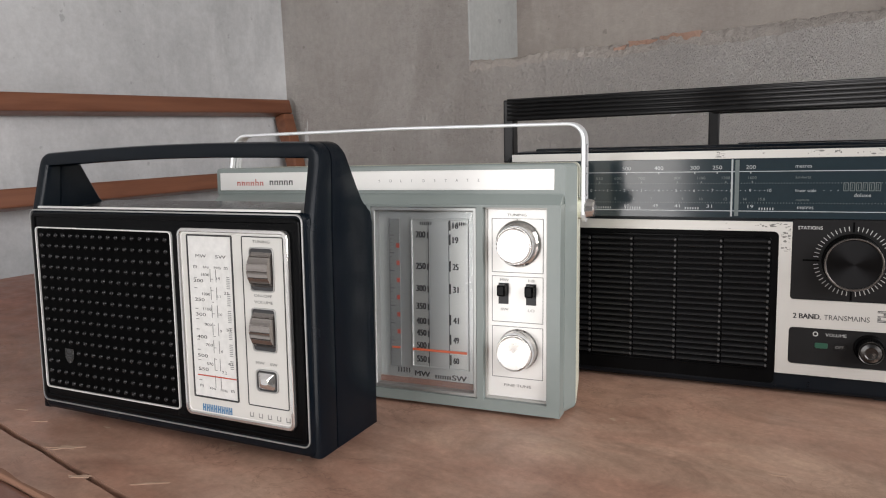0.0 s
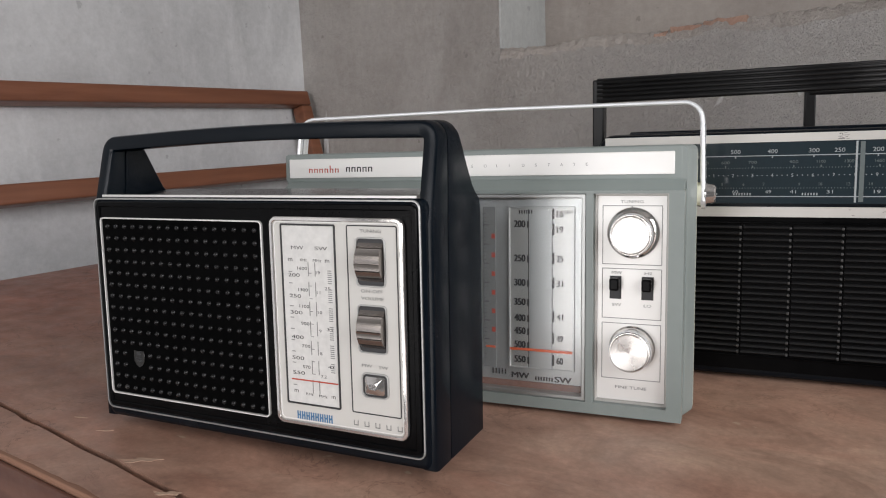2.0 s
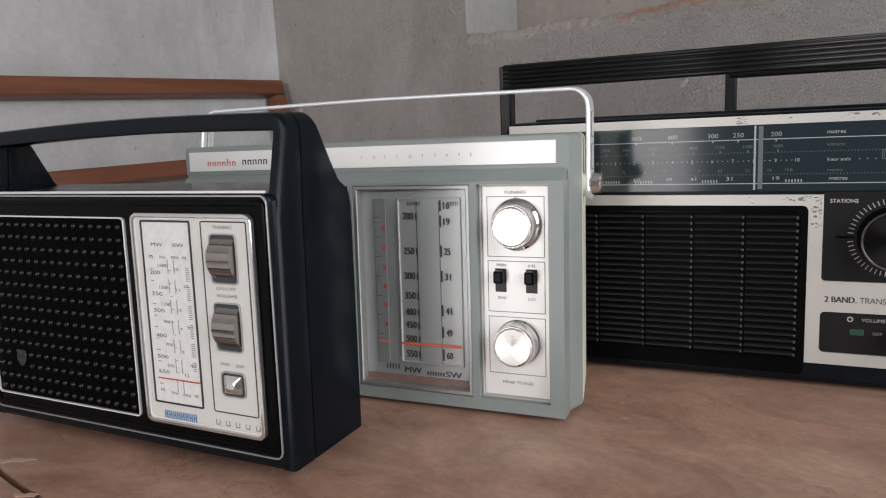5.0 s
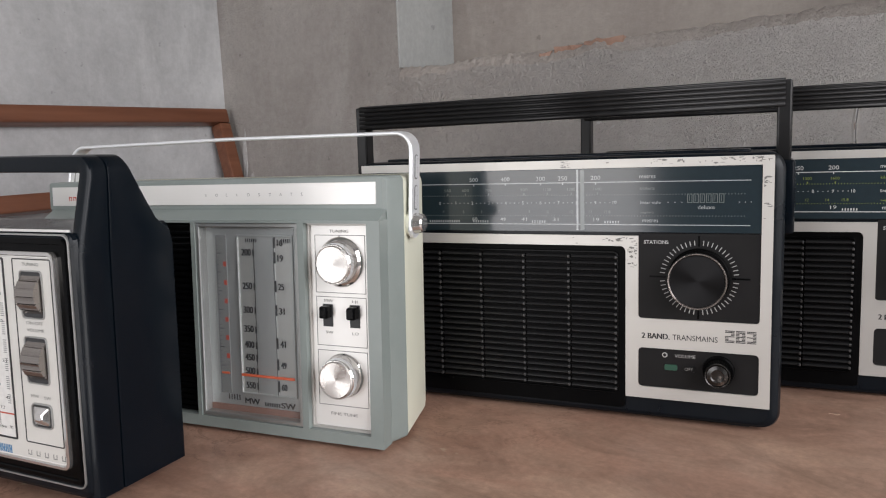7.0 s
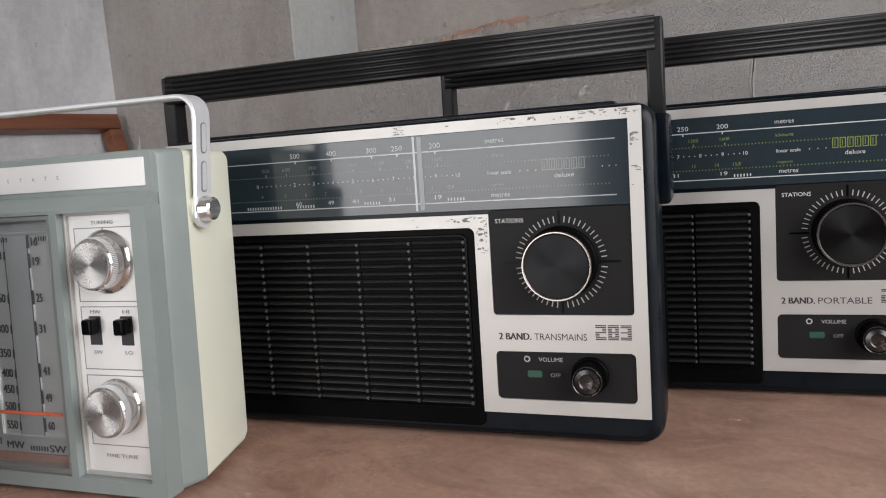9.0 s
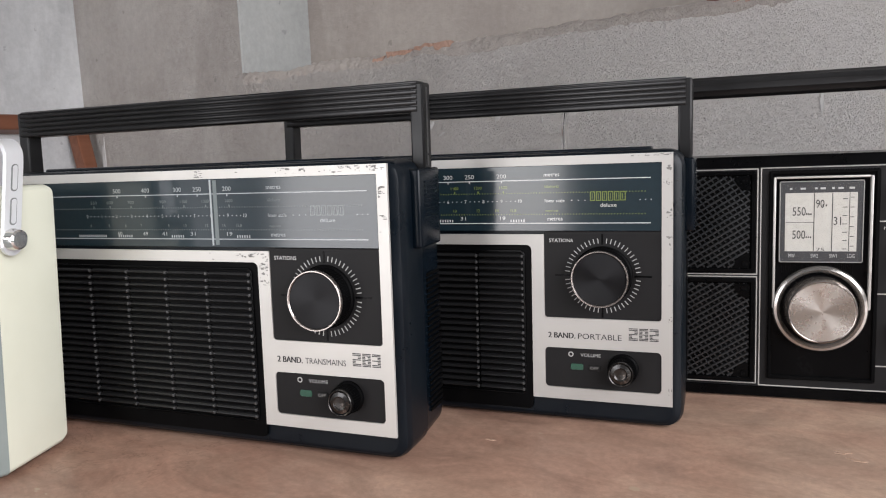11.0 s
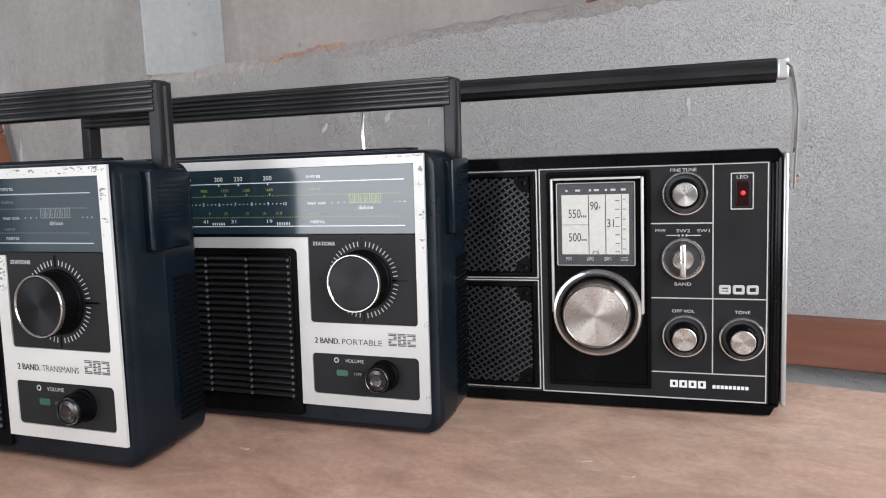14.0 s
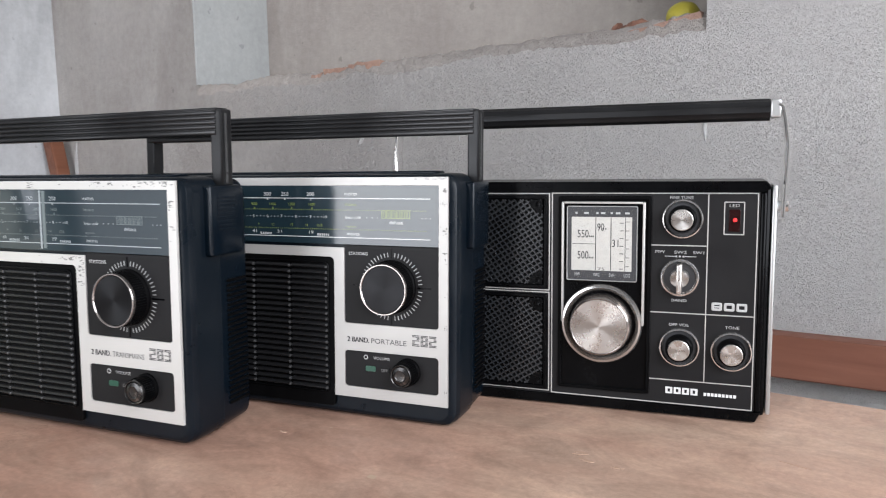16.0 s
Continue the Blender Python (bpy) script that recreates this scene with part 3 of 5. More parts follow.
for x0, x1, drop in ((-0.285, -0.262, 0.010), (-0.255, -0.205, 0.007), (-0.2, -0.13, 0.008), (0.292, 0.4, 0.012)):
    bm = bmesh.new()
    top = edge_height((x0 + x1) / 2)
    box(bm, x0, x1, 0.006, 0.06, top - drop - 0.012, top - drop * 0.3)
    bmesh.ops.subdivide_edges(bm, edges=bm.edges[:], cuts=5, use_grid_fill=True)
    tilt = 0.16 if x0 > 0.2 else 0.02
    for v in bm.verts:
        v.co.z += tilt * (v.co.x - (x0 + x1) / 2)
        v.co += Vector((noise.noise(v.co * 80), noise.noise(v.co * 80 + Vector((9, 0, 0))), noise.noise(v.co * 80 + Vector((0, 9, 0))))) * 0.004
    Kit.unit, Kit.lean = 1.0, 0.0
    part("brick", bm, "brick", wall_north, angle=50)

# pale smears of plaster and paint on the wall
smear = random.Random(11)
for x, z, w, h, turn in ((0.409, 0.985, 0.007, 0.036, -4), (0.545, 0.955, 0.0035, 0.024, 8), (-0.17, 0.985, 0.009, 0.03, 35), (-0.045, 0.995, 0.012, 0.03, 30), (-0.148, 0.972, 0.004, 0.02, 60), (0.03, 0.985, 0.004, 0.014, 0), (-1.10, 0.93, 0.022, 0.2, 6), (-1.07, 0.87, 0.02, 0.1, -8)):
    pts = []
    c, s_ = math.cos(radians(turn)), math.sin(radians(turn))
    for k in range(18):
        a = 2 * math.pi * k / 18
        q = 0.6 + 0.4 * smear.random()
        px_, pz_ = w / 2 * q * math.cos(a), h / 2 * q * math.sin(a)
        pts.append((x + c * px_ + s_ * pz_, z - s_ * px_ + c * pz_))
    bm, askew = bmesh.new(), 0.052 * max(0.0, (NL - x) / (NL - XL))
    mid = (sum(p[0] for p in pts) / 18, sum(p[1] for p in pts) / 18)
    loft(bm, [[(mid[0] + (px_ - mid[0]) * k, y + askew, mid[1] + (pz_ - mid[1]) * k) for px_, pz_ in pts] for y, k in ((0.002, 1.0), (-0.0006, 0.9), (-0.0012, 0.6))])
    Kit.unit, Kit.lean = 1.0, 0.0
    part("plaster_smear", bm, "smear", wall_north, angle=60)

# ---- things on and before the walls ----
Kit.unit = 1.0
rail = thing("wall_rail", ROOM @ pose(1.25, -0.018, 0.0), "brown wooden rail fixed low along the cement wall", "rail")
part("rail_board", B(-0.95, 0.79, -0.018, 0.017, 0.672, 0.727, r=0.003), "rail", rail)

# a wooden frame leaning on the side wall near the corner
SLOPE = 14.5
LEANFRAME = ROOM @ pose(XL + 0.02 + 1.035 * math.tan(radians(SLOPE)), 0.03, 0.0, 0, 0, 90) @ pose(0, 0, 0.004, -SLOPE)
leaning = thing("wooden_frame", LEANFRAME, "brown wooden frame leaning against the pale plaster wall", "frame")
STRETCH = 1 / math.cos(radians(SLOPE))


def bar(name, x0, x1, z0, z1, depth=0.034, r=0.004):
    return part(name, B(x0, x1, -depth / 2, depth / 2, z0 * STRETCH, z1 * STRETCH, r=r), "frame", leaning)


bar("top_rail", -1.56, 0.0, 1.018, 1.052)
bar("middle_rail", -1.526, -0.034, 0.853, 0.886)
for x in (-1.56, -0.034):
    bar("post", x, x + 0.034, 0.0, 1.0177)

Kit.unit = 1.0
fruit = thing("yellow_fruit", ROOM @ pose(0.358, 0.075, 1.1235), "small yellow-green round fruit lying in the niche", "fruit")
bm = bmesh.new()
bmesh.ops.create_uvsphere(bm, u_segments=24, v_segments=14, radius=0.023)
for v in bm.verts:
    v.co = Vector((v.co.x * 1.05, v.co.y, v.co.z * 0.95 + 0.0222)) + v.co.normalized() * 0.0015 * noise.noise(v.co * 70)
part("rind", bm, "fruit", fruit)
husk = thing("dry_husk", ROOM @ pose(0.28, 0.066, 1.12), "curled dry brown husk lying on the niche sill", "husk")
bm = bmesh.new()
rings = []
for i in range(30):
    t = i / 29
    a = 0.4 + 4.6 * t
    c = Vector((-0.034 + 0.066 * t + 0.010 * math.cos(a), 0.012 * math.sin(a), 0.0145 + 0.005 * math.sin(a * 1.7)))
    r = 0.004 + 0.0095 * math.sin(math.pi * min(1, t * 0.9 + 0.08))
    rings.append([tuple(c + Vector((0.3 * r * math.sin(q), r * math.cos(q), r * math.sin(q))) * (1 + 0.35 * noise.noise((t * 14, q, 0)))) for q in [2 * math.pi * k / 10 for k in range(10)]])
loft(bm, rings)
part("shell", bm, "husk", husk, angle=60)

# ---- the table ----
TABLE = pose(-0.5, 0.316, 0, 0, 0, -13)
table = thing("table", TABLE, "worn reddish-brown wooden table with a split edge strip", "table")
SEAM = lambda x: 0.0365 - 0.06 * x


def plank(pts, z0, z1, r=0.0015, mats="table", name="tabletop", label=""):
    bm = bmesh.new()
    lo, hi = [bm.verts.new((x, y, z0)) for x, y in pts], [bm.verts.new((x, y, z1)) for x, y in pts]
    bm.faces.new(lo[::-1])
    top_face = bm.faces.new(hi)
    n = len(pts)
    for i in range(n):
        bm.faces.new((lo[i], lo[(i + 1) % n], hi[(i + 1) % n], hi[i]))
    bmesh.ops.bevel(bm, geom=list(top_face.edges), offset=r, segments=2, affect="EDGES", profile=0.5)
    return part(name, bm, mats, table, label)


def seam_line(x):
    return SEAM(x) + 0.0012 * noise.noise((x * 25, 0, 0))


xs = [-0.757 + 1.337 * i / 60 for i in range(61)]
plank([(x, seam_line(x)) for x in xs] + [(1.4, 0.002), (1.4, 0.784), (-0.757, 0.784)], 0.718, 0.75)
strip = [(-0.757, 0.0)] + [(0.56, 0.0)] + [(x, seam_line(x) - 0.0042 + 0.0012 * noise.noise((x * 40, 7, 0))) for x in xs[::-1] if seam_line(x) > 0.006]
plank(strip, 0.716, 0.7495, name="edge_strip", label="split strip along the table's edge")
part("core", B(-0.75, 1.38, 0.012, 0.77, 0.709, 0.718), "tedge", table)
# bare splintered arris and brown lipping
bm = bmesh.new()
rings = []
for i in range(120):
    x = -0.756 + 1.3 * i / 119
    w = 0.0028 + 0.003 * noise.noise((x * 22, 4, 0)) + 0.002 * noise.noise((x * 90, 1, 0))
    rings.append([(x, -0.0008, 0.7478 - w * 0.6), (x, -0.0012, 0.7488), (x, 0.0, 0.7499), (x, max(0.001, w), 0.7499), (x, max(0.001, w), 0.748)])
loft(bm, rings)
part("bare_arris", bm, "raw", table, "splintered bare ply edge")
part("lipping", B(-0.757, 1.4, -0.004, -0.0008, 0.706, 0.7462, r=0.001), "tedge", table, "dark brown edge lipping")
part("lower_rail", B(-0.68, 1.3, 0.06, 0.085, 0.62, 0.709, r=0.002), "tedge", table)
part("lower_rail", B(-0.6, 1.3, 0.70, 0.725, 0.62, 0.709, r=0.002), "tedge", table)
for lx, ly in ((-0.73, 0.055), (1.28, 0.055), (-0.73, 0.68), (1.28, 0.68)):
    part("leg", B(lx, lx + 0.06, ly, ly + 0.06, 0, 0.709, r=0.004), "tedge", table)
# chips of bare wood and scratches in the top
inv = TABLE.inverted()
chips = random.Random(5)
for wx, wy, w, h, turn in ((0.355, 0.706, 0.014, 0.007, 10), (0.362, 0.695, 0.016, 0.006, -10), (0.383, 0.690, 0.010, 0.004, 5), (0.487, 0.735, 0.028, 0.0018, -12), (-0.459, 0.352, 0.034, 0.010, 35), (-0.357, 0.331, 0.03, 0.004, 40),
                           (-0.41, 0.322, 0.025, 0.005, 30), (-0.52, 0.382, 0.018, 0.003, 35), (0.137, 0.672, 0.010, 0.004, 0), (-0.56, 0.395, 0.014, 0.003, 20), (0.0, 0.47, 0.012, 0.003, 15), (-0.1, 0.40, 0.016, 0.0025, 25)):
    p = inv @ Vector((wx, wy, 0))
    pts = []
    for k in range(13):
        a = 2 * math.pi * k / 13
        rr = 0.25 + 0.75 * chips.random()
        x, y = w / 2 * rr * math.cos(a), h / 2 * rr * math.sin(a)
        c, s = math.cos(radians(turn)), math.sin(radians(turn))
        pts.append((p.x + c * x - s * y, p.y + s * x + c * y))
    bm = bmesh.new()
    loft(bm, [[(x, y, 0.7497) for x, y in pts], [(x, y, 0.7503) for x, y in pts]])
    part("wood_chip", bm, "dust", table)


# ---- radio one: black portable with thumb wheels ----
def radio_wheels():
    Kit.unit, Kit.lean = 0.001, 2.2
    r = thing("portable_radio", pose(-0.5259, 0.3904, 0.75, 0, 0, -2.4), "black plastic portable radio with silver dial and carry handle", "radio", "radios on the table")
    part("body", S(0, 258, 8, 164, 0, 70, r=6, soft=3), "navy", r)
    part("front_trim", F(0.2, 254.5, 14.5, 163.3, 0.9, -1.0, 2, r=5), "dimsilver", r, "thin silver trim line")
    part("front_recess", S(3, 252, 17, 160.5, -0.5, 2, r=4, soft=0.4), "black", r)
    part("inner_frame", F(2.6, 252.5, 16.6, 161, 3.6, -1.6, 2, r=4), "black", r)
    grille = part("speaker_grille", S(7.5, 145, 27, 149.5, -0.9, 2, r=2, soft=0.3), "deep", r, "black grille with rows of small studs")
    part("grille_trim", F(6.6, 145.8, 26, 150.3, 0.9, -2.2, 1, r=3), "silver", r)
    bm = bmesh.new()
    lathe(bm, 0, 0, [(1.75, 0), (1.6, -0.9), (1.0, -1.6), (0.35, -1.8)], 8)
    stud = mesh_of("stud", bm, "stud", 60)
    for i in range(17):
        for k in range(15):
            x, z = 13.2 + 7.92 * i, 31.5 + 8.05 * k
            if 29 < x < 42 and 44 < z < 61:
                continue
            o = new("stud", stud)
            o.parent = grille
            o.location = (x * 0.001, -0.0009 + z * 0.001 * math.tan(radians(2.2)), z * 0.001)
    bm = bmesh.new()
    loft(bm, [[(35 + x, y, 53 + z) for x, z in ((-4.6, 5.5), (4.6, 5.5), (4.6, -1.5), (2.6, -4.6), (0, -6), (-2.6, -4.6), (-4.6, -1.5))] for y in (-1.9, -0.8)])
    emblem = part("emblem", bm, "tip", grille, "small shield-shaped metal badge")
    bm = bmesh.new()
    bars(bm, [(32, 38, 53.2, 54), (32, 38, 51.2, 52), (33.2, 36.8, 55.4, 57.6)], -2.05)
    part("emblem_mark", bm, "ink", emblem)
    dial = part("dial_plate", S(154, 243, 26.8, 152, -2.2, 1.5, r=4, soft=0.6), "satin", r, "satin silver dial plate")
    part("dial_rim", F(152.6, 244.6, 25.2, 153.3, 2.4, -3.4, 1.5, r=5), "chrome", r, "chrome rim")
    part("dial_rim_line", F(155.2, 242.2, 28, 150.6, 0.7, -2.6, 0, r=3.4), "silver", r)
    part("scale_window", S(161.4, 198.6, 39.2, 148.2, -2.35, -1.5, r=0.8, soft=0.1), "paper", dial, "white tuning scale")
    part("scale_frame", F(160.4, 199.6, 38.2, 149.2, 1.1, -2.9, -1.5, r=1.2), "ink", dial)
    part("control_frame", F(207.2, 240.6, 38, 149.2, 0.7, -2.5, -1.5, r=1.4), "ink", dial)
    y = -2.45
    bm = bmesh.new()
    for txt, x, z, h, w in (("MW", 168, 133.8, 2.2, 9), ("SW", 185, 133.8, 2.2, 9), ("m", 165.4, 126.6, 1.8, 3.2), ("KHz", 174.2, 126.8, 1.6, 4.8), ("MHz", 183.5, 126.8, 1.6, 6), ("m", 192, 126.6, 1.8, 3), ("1600", 172, 121.6, 1.9, 7), ("200", 165, 117.2, 2.2, 8.5),
                            ("1300", 172, 108.6, 1.9, 7), ("250", 165.4, 104.5, 2.2, 8.5), ("1100", 172.4, 98.6, 1.9, 7), ("300", 165.6, 94.4, 2.2, 8.8), ("900", 173, 88, 1.9, 6), ("400", 165.6, 79.2, 2.2, 8.8), ("700", 173, 74.2, 1.9, 6), ("500", 165.4, 66.2, 2.2, 8.8),
                            ("570", 173, 61.2, 1.9, 5.6), ("550", 165.4, 57, 2.2, 8.8), ("19", 185.2, 119.5, 1.9, 3), ("25", 191, 110.2, 1.9, 4.2), ("11", 185.4, 107.6, 1.8, 2.4), ("10", 185.6, 95.6, 1.8, 3), ("31", 191.4, 85.6, 1.9, 4), ("9", 186, 84.4, 1.8, 1.6),
                            ("8", 186, 70.6, 1.8, 1.6), ("41", 191.4, 62.8, 1.9, 4), ("7.2", 186, 56.4, 1.9, 4), ("m", 166, 45.4, 1.9, 3), ("KHz", 174.6, 44.6, 1.6, 5.2), ("MHz", 184, 44.2, 1.6, 6), ("m", 193, 44.4, 1.8, 2.8)):
        letters(bm, txt, x, z, h, y, w)
    part("scale_print", bm, "ink", dial)
    bm = bmesh.new()
    bars(bm, [(179.6, 180.1, 118 - 12 * k, 126.5 - 12 * k) for k in range(7)] + [(184.4, 184.9, 118 - 12 * k, 126.5 - 12 * k) for k in range(7)], y)
    bars(bm, [(193.4, 196.2, z, z + 0.5) for z in [124 - 1.25 * k for k in range(52) if k % 9 > 1]] + [(165.4, 168, z, z + 0.5) for z in range(50, 124, 7)], y)
    bars(bm, [(180.1, 182, 58 + 7.7 * k, 58.4 + 7.7 * k) for k in range(9)], y)
    part("scale_ruling", bm, "greyink", dial)
    part("pointer", bars(bmesh.new(), [(164.6, 198.2, 53.4, 54.2)], -2.7), "red", dial, "thin red pointer")
    bm = bmesh.new()
    for k in range(8):
        x = 167.2 + 3.3 * k
        bars(bm, [(x, x + 0.9, 28.8, 33.8), (x + 1.7, x + 2.6, 28.8, 33.8), (x + 0.9, x + 1.7, 30.8, 31.8)], -2.35)
    part("brand_mark", bm, "blue", dial, "blue maker's mark")
    part("model_mark", bars(bmesh.new(), [(208 + 7.4 * k, 211.2 + 7.4 * k, 30.2, 30.8) for k in range(5)] + [(208 + 7.4 * k, 208.5 + 7.4 * k, 30.8, 33.3) for k in range(5)] + [(210.7 + 7.4 * k, 211.2 + 7.4 * k, 30.8, 33.3) for k in range(5)], -2.35), "greyink", dial)
    for txt, x, z, h, w in (("TUNING", 216.4, 145, 1.9, 14), ("ON-OFF", 216, 110.4, 1.9, 14.5), ("VOLUME", 216, 106.2, 1.9, 15), ("MW", 215, 66.4, 1.9, 7), ("SW", 226.5, 66.2, 1.9, 6)):
        bm = bmesh.new()
        letters(bm, txt, x, z, h, y, w)
        part("control_lettering", bm, "greyink", dial)
    for z0, z1 in ((114.6, 141.6), (75.6, 102.6)):
        well = part("wheel_well", S(214, 232, z0, z1, -2.3, -1.2, r=2.2, soft=0.2), "ink", dial)
        part("well_rim", F(213.2, 232.8, z0 - 0.8, z1 + 0.8, 0.8, -3.0, -1.6, r=2.6), "dimsilver", dial)
        zc, R = (z0 + z1) / 2, 15.5
        bm = bmesh.new()
        rings = []
        for k in range(6):
            for da, rr in ((-8.2, R - 0.9), (-7.6, R), (-3, R - 0.35), (3, R - 0.35), (7.6, R), (8.2, R - 0.9)):
                a = radians(-45 + 18 * k + da)
                rings.append([(x, 7.4 - rr * math.cos(a), zc + rr * math.sin(a) * 0.93) for x in (215, 216, 230.4, 231.4)])
        for ring in rings:
            ring.append((231.4, 4, ring[0][2]))
            ring.append((215, 4, ring[0][2]))
        loft(bm, rings)
        part("thumb_wheel", bm, "darkchrome", dial, "ribbed dark brownish chrome thumb wheel", angle=25)
    part("switch_well", S(215.6, 232, 49, 62.6, -2.3, -1.2, r=3, soft=0.2), "ink", dial)
    part("switch_rim", F(214.8, 232.8, 48.2, 63.4, 0.9, -3.1, -1.6, r=3.2), "dimsilver", dial)
    bm = bmesh.new()
    loft(bm, [[(x, y0, z) for x, z in outline(216.7 + s, 230.6 - s, 50.2 + s, 61.6 - s, 1.5)] for y0, s in ((-1.5, 0), (-3.2, 0.4), (-5.2, 3), (-5.6, 4))])
    part("band_switch", bm, "chrome", dial, "faceted chrome band switch", angle=20)
    # front and rear halves of the loop of end panels and carry handle
    def level(z, table):
        for (z0, y0), (z1, y1) in zip(table, table[1:]):
            if z <= z1:
                return y0 + (y1 - y0) * max(0.0, (z - z0) / (z1 - z0))
        return table[-1][1]

    loop = [(-4.5, 8), (-4.5, 80), (-4.5, 150), (-4.3, 158), (-4.1, 162), (-3.9, 167), (-3.5, 180), (-3.2, 192)]
    loop += [(8.3 - 11.5 * math.cos(q), 193.5 + 11.5 * math.sin(q)) for q in [radians(15 * k) for k in range(1, 6)]]
    loop += [(8 + 240 * k / 20, 205 + 2.4 * math.sin(math.pi * k / 20) + 2.0 * k / 20) for k in range(21)]
    loop += [(248.8 + 11.7 * math.sin(q), 195.3 + 11.7 * math.cos(q)) for q in [radians(15 * k) for k in range(1, 6)]]
    loop += [(260.6, 194), (260.8, 180), (261, 167), (261, 162), (261, 158), (261, 150), (261, 80), (261, 8)]
    front_y = [(8, 1.5), (150, 2.5), (164, 4.5), (196, 12), (210, 13)]
    rear_y = [(8, 70.5), (150, 71), (157, 70), (161, 66.5), (163, 61), (190, 45), (202, 40), (210, 39)]
    for name, lo, hi, c, mat in (("front_handle_loop", front_y, [(8, 20), (150, 21.3), (210, 24.5)], 2.2, "navy"), ("rear_handle_loop", [(8, 20.7), (150, 22), (210, 25.2)], rear_y, 1.2, "navy")):
        bm, rings = bmesh.new(), []
        for k, (x, z) in enumerate(loop):
            p, q = loop[max(k - 1, 0)], loop[min(k + 1, len(loop) - 1)]
            d = Vector((q[0] - p[0], q[1] - p[1])).normalized()
            y0, y1, th = level(z, lo), level(z, hi), 10.0
            c0, c1 = (c, 0.5) if lo is front_y else (0.5, c)
            rings.append([(x + d.y * n, y, z - d.x * n) for n, y in ((0, y0 + c0), (c0 * 0.3, y0 + c0 * 0.3), (c0, y0), (th - c0, y0), (th - c0 * 0.3, y0 + c0 * 0.3), (th, y0 + c0), (th, y1 - c1), (th - c1, y1), (c1, y1), (0, y1 - c1))])
        loft(bm, rings)
        part(name, bm, mat, r, "end panels and arched carry handle in one loop", angle=32)
    part("top_trim", B(4, 250, 3.5, 5.2, 163.6, 165.4, r=0.4), "silver", r, "silver strip along the top edge")
    for x in (20, 225):
        for y0 in (8, 48):
            part("foot", B(x, x + 16, y0 + 9, y0 + 19, 0, 8.3, r=1.2), "rubber", r)
    return r


# ---- radio two: grey-green case, wide aluminium strap ----
def radio_strap():
    Kit.unit, Kit.lean = 0.001, 3.4
    r = thing("portable_radio", pose(-0.1437, 0.5064, 0.7577, 0, 0, 0.2), "grey-green and cream portable radio with aluminium strap handle", "radio", "radios on the table")
    bm = bmesh.new()
    loft(bm, [[(x, y, z - drop * max(0.0, (z - 140) / 38)) for x, z in outline(-311 - s, -1 + s, -4.6 - s * 0.1, 178, 4)] for y, s, drop in ((12.6, 0.4, 0.6), (13.6, 1.0, 0), (20, 3.2, 0), (27.4, 5.6, 0))])
    part("front_shell", bm, "celadon", r, "grey-green front shell")
    part("front_ledge", along_x(bmesh.new(), [(1.2, 147.6), (1.4, 149.2), (13, 156.4), (20, 156.4), (20, 147.6)], -309.6, -1.6, 0.5), "celadon", r)
    bm = bmesh.new()
    cells(bm, [-310.4, -302.5, -157, -153.5, -64.5, -59.5, -10.5, -0.8], [-4.4, 3.5, 147.5, 149.4], lambda x, z: not (3.5 < z < 147.5 and (x < -157 and x > -302.5 or -153.5 < x < -64.5 or -59.5 < x < -10.5)), 1.0, 13, 1.2)
    part("front_bezel", bm, "celadon", r)
    bm = bmesh.new()
    loft(bm, [[(x, 36 + y0, z) for x, z in outline(-316.4 + s, 4.8 - s, -4.9 + t, 177.2 - t, 5)] for y0, s, t in ((-8.5, 0, 0), (-6, 0.2, 0), (42, 9.6, 0.6), (47, 11.4, 2.4), (49.5, 15, 6))])
    part("back_shell", bm, "cream", r, "cream plastic back shell")
    hood = part("top_hood", S(-313, -3.0, 155.6, 178.2, 12.4, 24, r=2.5, soft=1.2), "celadon", r)
    band = part("top_band", S(-308.5, -8.4, 159.3, 174.4, 11.7, 13.6, r=0.6, soft=0.3), "silver", r, "brushed aluminium name band")
    bm = bmesh.new()
    for k, top in enumerate((166.8, 166.8, 166.6, 166.8, 169, 166.8)):
        x = -290 + 4.8 * k
        bars(bm, [(x, x + 0.9, 163.4, top), (x + 2.4, x + 3.3, 163.4, 166.6), (x + 0.9, x + 2.4, 166, 166.6)], 11.6)
    part("brand_mark", bm, "red", band, "red maker's mark")
    bm = bmesh.new()
    for k in range(5):
        x = -256 + 4.9 * k
        bars(bm, [(x, x + 1.0, 163.8, 167.6), (x + 2.6, x + 3.6, 163.8, 167.6), (x + 1.0, x + 2.6, 166.8, 167.6)], 11.6)
    part("model_mark", bm, "ink", band)
    bm = bmesh.new()
    for k, ch in enumerate("SOLID"):
        letters(bm, ch, -151 + 9.6 * k, 165.6, 2.1, 11.6)
    for k, ch in enumerate("STATE"):
        letters(bm, ch, -103 + 9.0 * k, 165.6, 2.1, 11.6)
    part("band_lettering", bm, "greyink", band)
    grille = part("speaker_grille", B(-298.4, -157.2, 8.2, 11, 3.6, 147.4), "matt", r, "black slatted speaker grille")
    slat = mesh_of("slat", B(0, 140, 5.2, 8.3, 0, 2.9, r=0.7), "black")
    for k in range(32):
        o = new("slat", slat)
        o.parent = grille
        z = 4.6 + 4.45 * k
        o.location = (-0.298, z * 0.001 * math.tan(radians(3.4)), z * 0.001)
    # tuning scale under glass
    dial = part("dial_plate", B(-153.3, -64.7, 9.8, 12, 3.7, 147.3), "dialgrey", r, "grey dial face behind glass")
    bm = bmesh.new()
    frame_ring(bm, -153.4, -64.6, 3.6, 147.4, 3.2, 2.0, 9.8, r=1)
